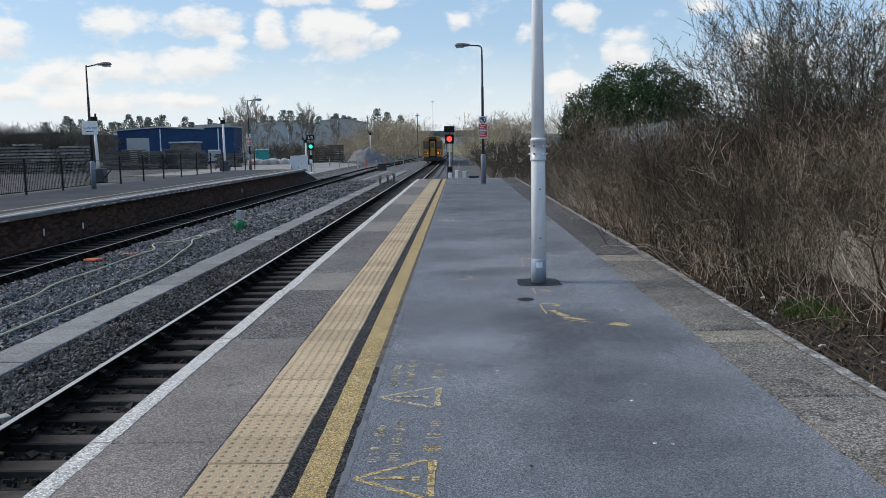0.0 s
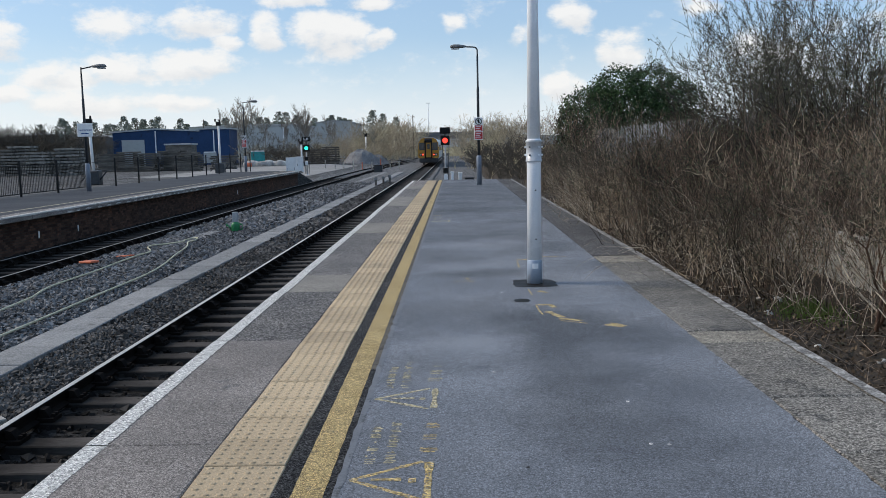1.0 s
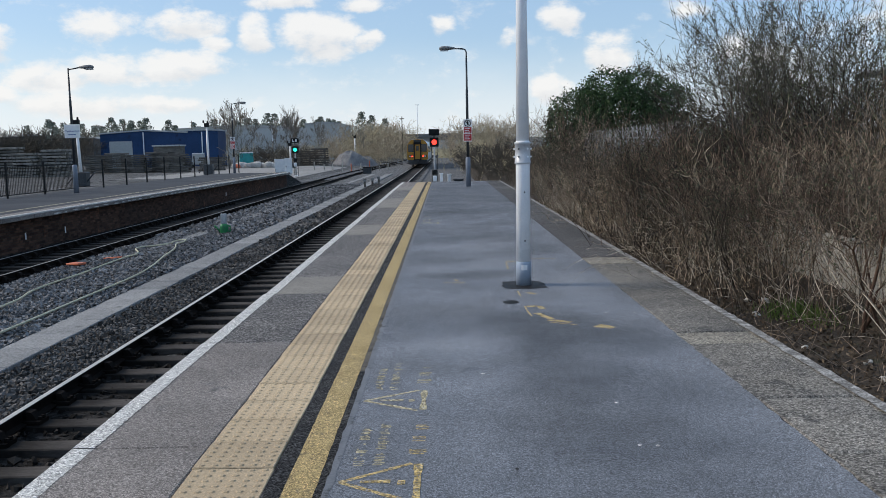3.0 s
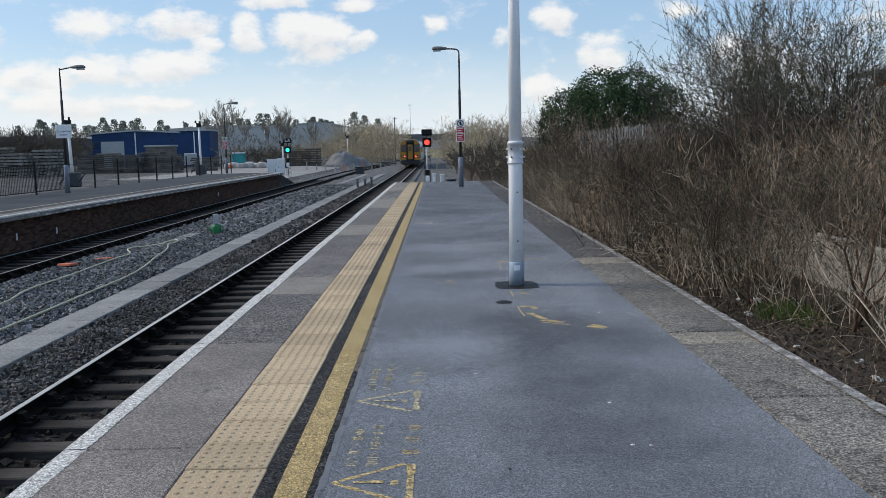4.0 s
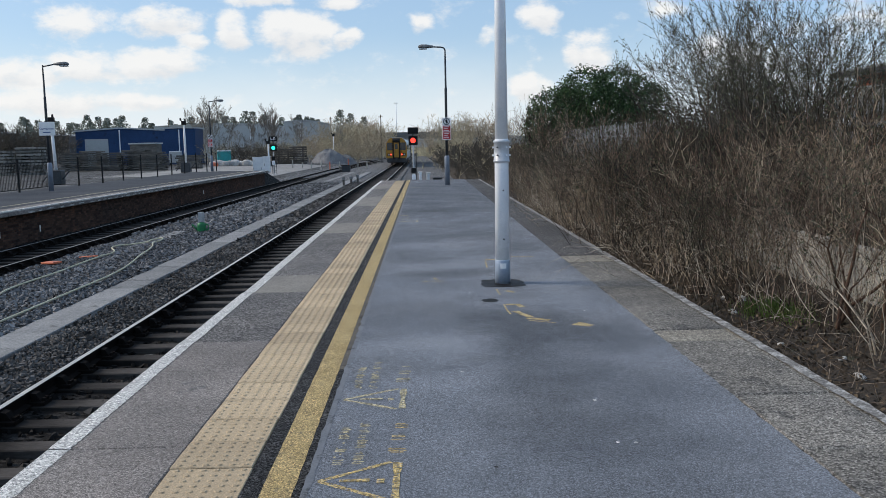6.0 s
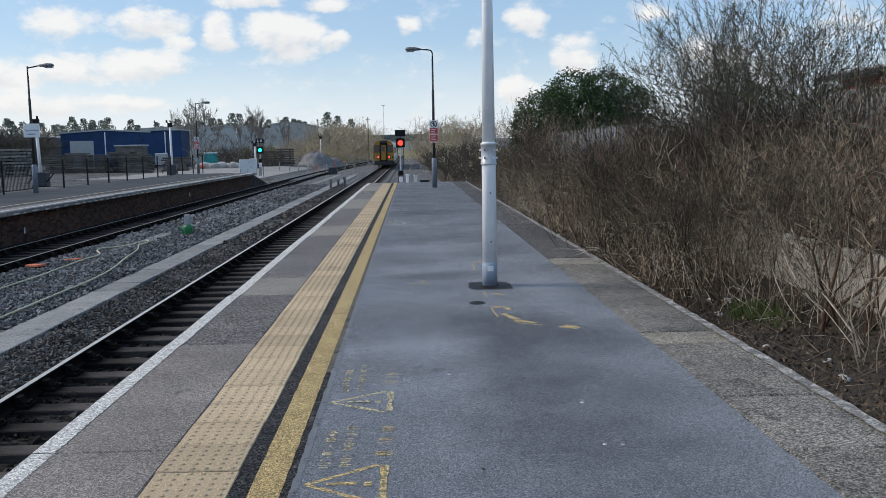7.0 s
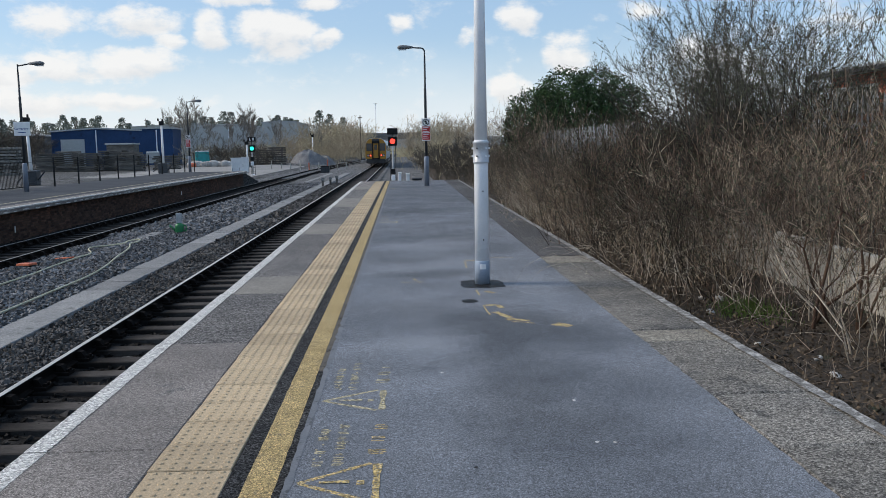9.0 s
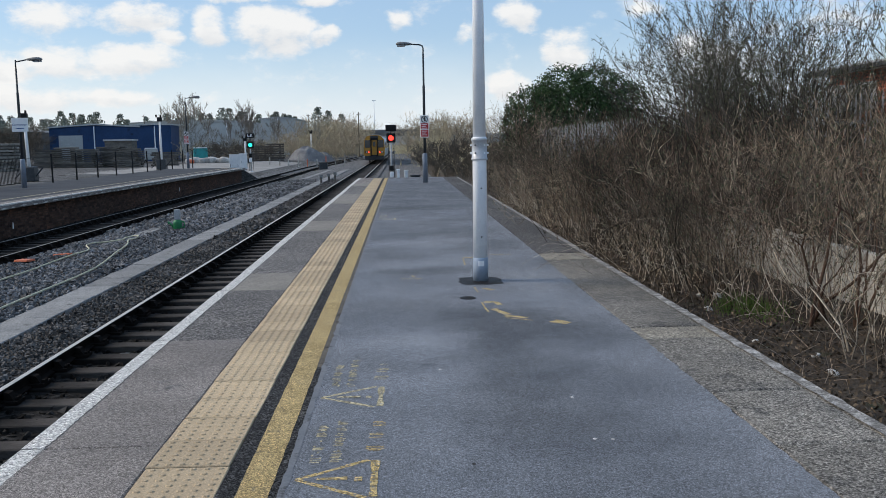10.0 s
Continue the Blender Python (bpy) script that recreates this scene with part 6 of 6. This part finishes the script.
def pine(x, y, h, seed):
    """A conifer of ragged layered boughs."""
    r = np.random.default_rng(seed)
    ob = thing("conifer", (x, y, -1), "ragged conifer on the skyline, pale with painted haze", "tree", "skyline conifers")
    bm = bmesh.new()
    tube(bm, (0, 0, 0), (0, 0, h * .95), .22, .05, 6)
    part("trunk", bm, "bark", ob)
    n = 900
    f = r.uniform(.3, 1, n)
    w = r.uniform(0, 6.283, n)
    reach = np.minimum(1.10 - f, .45) * h * .55 * r.uniform(.3, 1, n) * (1 + .15 * np.sin(f * 26))
    pts = np.stack([np.cos(w) * reach, np.sin(w) * reach, f * h - reach * .25], 1)
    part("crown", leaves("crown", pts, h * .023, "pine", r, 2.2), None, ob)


for i in range(50):
    x = -130 + i * 1.95 + rv.uniform(-1.5, 1.5)
    pine(x, rv.uniform(270, 320), rv.uniform(11, 14.6), i)
for i, (x, y, h) in enumerate([(-42, 300, 14), (-38, 290, 13), (-27, 290, 15), (-24, 295, 14), (-20, 300, 13), (-58, 130, 7.6), (-69, 128, 8.0)]):
    pine(x, y, h, 60 + i)
# thickets of bare bushes in and behind the yard


def thicket_kind(seed, mat):
    rng = np.random.default_rng(seed)
    segs, tips = [], []
    for _ in range(12):
        grow(rng, rng.normal(0, .9, 3) * (1, 1, 0), (rng.normal(0, .35), rng.normal(0, .35), 1.0), rng.uniform(1.6, 2.6), .035, 2, segs, tips, wander=.3, forks=(2, 4), up=.12, shrink=.58, steps=4, spread=.6)
    q = np.array(segs)
    q[:, 6:] = np.maximum(q[:, 6:] * .6, .014)
    return (twigs("crown", q, mat, 3),)


THICK = [thicket_kind(120 + k, m) for k, m in enumerate(("far_dark_twig", "far_dark_twig", "far_twig", "far_twig"))]


def bush(kind, x, y, z, s, label, group):
    ob = thing("bare_bush", (0, 0, 0), label, "bush", group)
    ob.matrix_basis = pose(x, y, z, 0, 0, rv.uniform(0, 360)) @ Matrix.Diagonal((s * 1.35, s * 1.35, s, 1))
    tagged(part("crown", THICK[kind][0], None, ob), kind="stuff")


for i in range(30):
    bush(i % 2, -84 + i * 1.02 + rv.uniform(-.5, .5), 128 + rv.uniform(-5, 5), YARD, rv.uniform(1.25, 1.6), "dark leafless bush beside the blue shed", "dark bushes by the shed")
for i in range(26):
    bush(2 + i % 2, -34 + i * .95, 142 + rv.uniform(-4, 6), -1, rv.uniform(.6, .95), "tan winter bush in front of the grey sheds", "tan bushes by the sheds")
for i in range(16):
    bush(2 + i % 2, -22 + i * .95, 205 + rv.uniform(-8, 25), -1, rv.uniform(1.0, 1.5), "tan winter bush beside the line", "tan bushes along the line")
for i in range(14):
    bush(2 + i % 2, 2.2 + (i % 5) * 1.1, 100 + i * 12, -1, rv.uniform(.8, 1.2), "tan winter bush beside the line", "tan bushes along the line")
for i in range(9):
    bush(i % 2, -26.5 + i * .9, 122 + rv.uniform(-2, 2), -.8, rv.uniform(.6, .85), "dark brushwood clump in the yard", "dark brushwood clumps")
for i in range(34):
    bush((0, 1, 2, 1)[i % 4], rv.uniform(3.2, 6.8), 46 + i * 3.2, -.95, rv.uniform(.55, .75), "leafless brown lineside bush beyond the platform", "lineside bushes")
for i in range(16):
    bush((0, 1)[i % 2], rv.uniform(2.9, 4.4), 45.5 + i * 2.8, -.95, rv.uniform(.5, .66), "dense dark lineside bush beyond the platform", "lineside bushes")
for i in range(12):
    bush(2 + i % 2, -24 + i * 1.2, 180 + rv.uniform(-6, 8), -1, rv.uniform(1.2, 1.7), "tan winter bush beside the line", "tan bushes along the line")


def fine_thicket(seed):
    """A wide feathery clump of thin stems, for the tall thickets beside the line."""
    r = np.random.default_rng(seed)
    segs, tips = [], []
    for _ in range(11):
        grow(r, r.normal(0, 1.0, 3) * (1, 1, 0), (r.normal(0, .22), r.normal(0, .22), 1.0), r.uniform(1.9, 2.7), .020, 3, segs, tips, wander=.26, forks=(2, 3), up=.26, shrink=.55, steps=4, spread=.5, extra=0)
    q = np.array(segs)
    q[:, 6:] = np.maximum(q[:, 6:] * .7, .0075)
    return (twigs("crown", q, "far_twig", 3),)


THICK += [fine_thicket(140), fine_thicket(141)]
for i in range(14):
    bush(4 + i % 2, -20.5 + i * .62 + rv.uniform(-.4, .4), 218 + rv.uniform(-12, 22), -1, rv.uniform(1.7, 2.3), "tall pale tan winter thicket beside the line", "tan thickets along the line")
for i in range(11):
    bush(4 + i % 2, 4.2 + i * .7, 140 + rv.uniform(-8, 16), -1, rv.uniform(1.35, 1.75), "tall pale tan winter thicket beside the line", "tan thickets along the line")

# ---- platform pieces ----


def tactile_mesh():
    bm = slab(-.21, .21, -.1955, .1955, -.06, 0, .005)
    for j in range(6):
        for i in range(6):
            cx, cy = -.21 + .042 + i * .0672, -.1675 + j * .0670
            for k, (r, z) in enumerate(((.0175, 0), (.0115, .0058))):
                ring = [bm.verts.new((cx + r * math.cos(w * math.pi / 3) * 1.12, cy + r * math.sin(w * math.pi / 3), z)) for w in range(6)]
                if k:
                    for w in range(6):
                        bm.faces.new((low[w], low[(w + 1) % 6], ring[(w + 1) % 6], ring[w]))
                    bm.faces.new(ring)
                low = ring
    return mesh_of("tactile_slab", bm, "tactile")


rp = random.Random(4)
TACT = tactile_mesh()
y = -8.8
while y < END - .2:
    part("tactile_slab", TACT, None, platform).matrix_basis = pose(-1.105 + rp.uniform(-.003, .003), y, .002 + rp.uniform(-.002, .002), rp.uniform(-.55, .55), rp.uniform(-.4, .4), rp.uniform(-.3, .3))
    y += .402

JOINTS = [-9, -6, -3, -.5, 2.05, 4.6, 7.2, 9.68, 10.98, 13.6, 16.4, 18.5, 21.2, 23.8, 28.2, 31.0, 33.6, 36.2, 38.8, END]
for i, (a, b) in enumerate(zip(JOINTS, JOINTS[1:])):
    kind = "pale_slab" if a in (9.68, 16.4, 23.8, 33.6) else "coping_rough" if a in (7.2, 10.98, 13.6, 18.5, 21.2, 28.2, 31.0) else "coping"
    off = {4.6: -.012, 7.2: -.004, 9.68: .012, 10.98: .004}.get(a, rp.uniform(-.012, .012))
    part("edge_slab", slab(EDGE + off, -1.318, a + .0045, b - .0045, -.16, rp.uniform(-.002, .002), .008), kind, platform)
    bm = bmesh.new()
    n, prev = max(3, int((b - a) / .02)), None
    for k in range(n + 1):
        y = a + .006 + (b - a - .012) * k / n
        x1 = EDGE + off + .128 + .005 * noise.noise((3, y * 3, 0)) + .010 * noise.noise((5, y * 26, 0))
        x0 = EDGE + off - .002
        row = [bm.verts.new((x1, y, .004)), bm.verts.new((x0 + .010, y, .005)), bm.verts.new((x0, y, -.006)), bm.verts.new((x0 - .001, y, -.06 + .02 * noise.noise((8, y * 4, 0))))]
        if prev:
            for c in range(3):
                bm.faces.new((prev[c], row[c], row[c + 1], prev[c + 1]))
        prev = row
    bmesh.ops.recalc_face_normals(bm, faces=bm.faces)
    part("white_edge", bm, "white_paint", platform, "worn white painted platform edge")
RJ = [-9, -5, -2, 0.5, 2.6, 4.35, 5.34, 6.85, 7.3, 9.6, 11.7, 12.4, 15.2, 18, 21, 24, 27, 30, 33, 36, 39, END]
for i, (a, b) in enumerate(zip(RJ, RJ[1:])):
    kind = "rear_tan" if a in (6.85, 11.7) else "rear_dark" if a > 12 else "rear_slab"
    part("rear_slab", slab(1.945 + rp.uniform(-.02, .015), REAR + rp.uniform(-.01, .01), a + .008, b - .008, -.2, rp.uniform(-.012, .0), .010), kind, platform)
bm = bmesh.new()
box(bm, 1.90, 1.985, -9, END - .05, -.2, -.018)
part("joint_strip", bm, "dark_asphalt", platform, "dark gap between asphalt and rear slabs")
cop = mesh_of("coping_slab", slab(-.30, .30, -.447, .447, -.16, 0, .012), "coping")
y = -19.0
while y < FAR_END - .3:
    part("coping_slab", cop, None, far).matrix_basis = pose(FAR_EDGE - .30 + rp.uniform(-.01, .01), y, .001 + rp.uniform(-.003, .003), 0, 0, rp.uniform(-.4, .4))
    y += .90
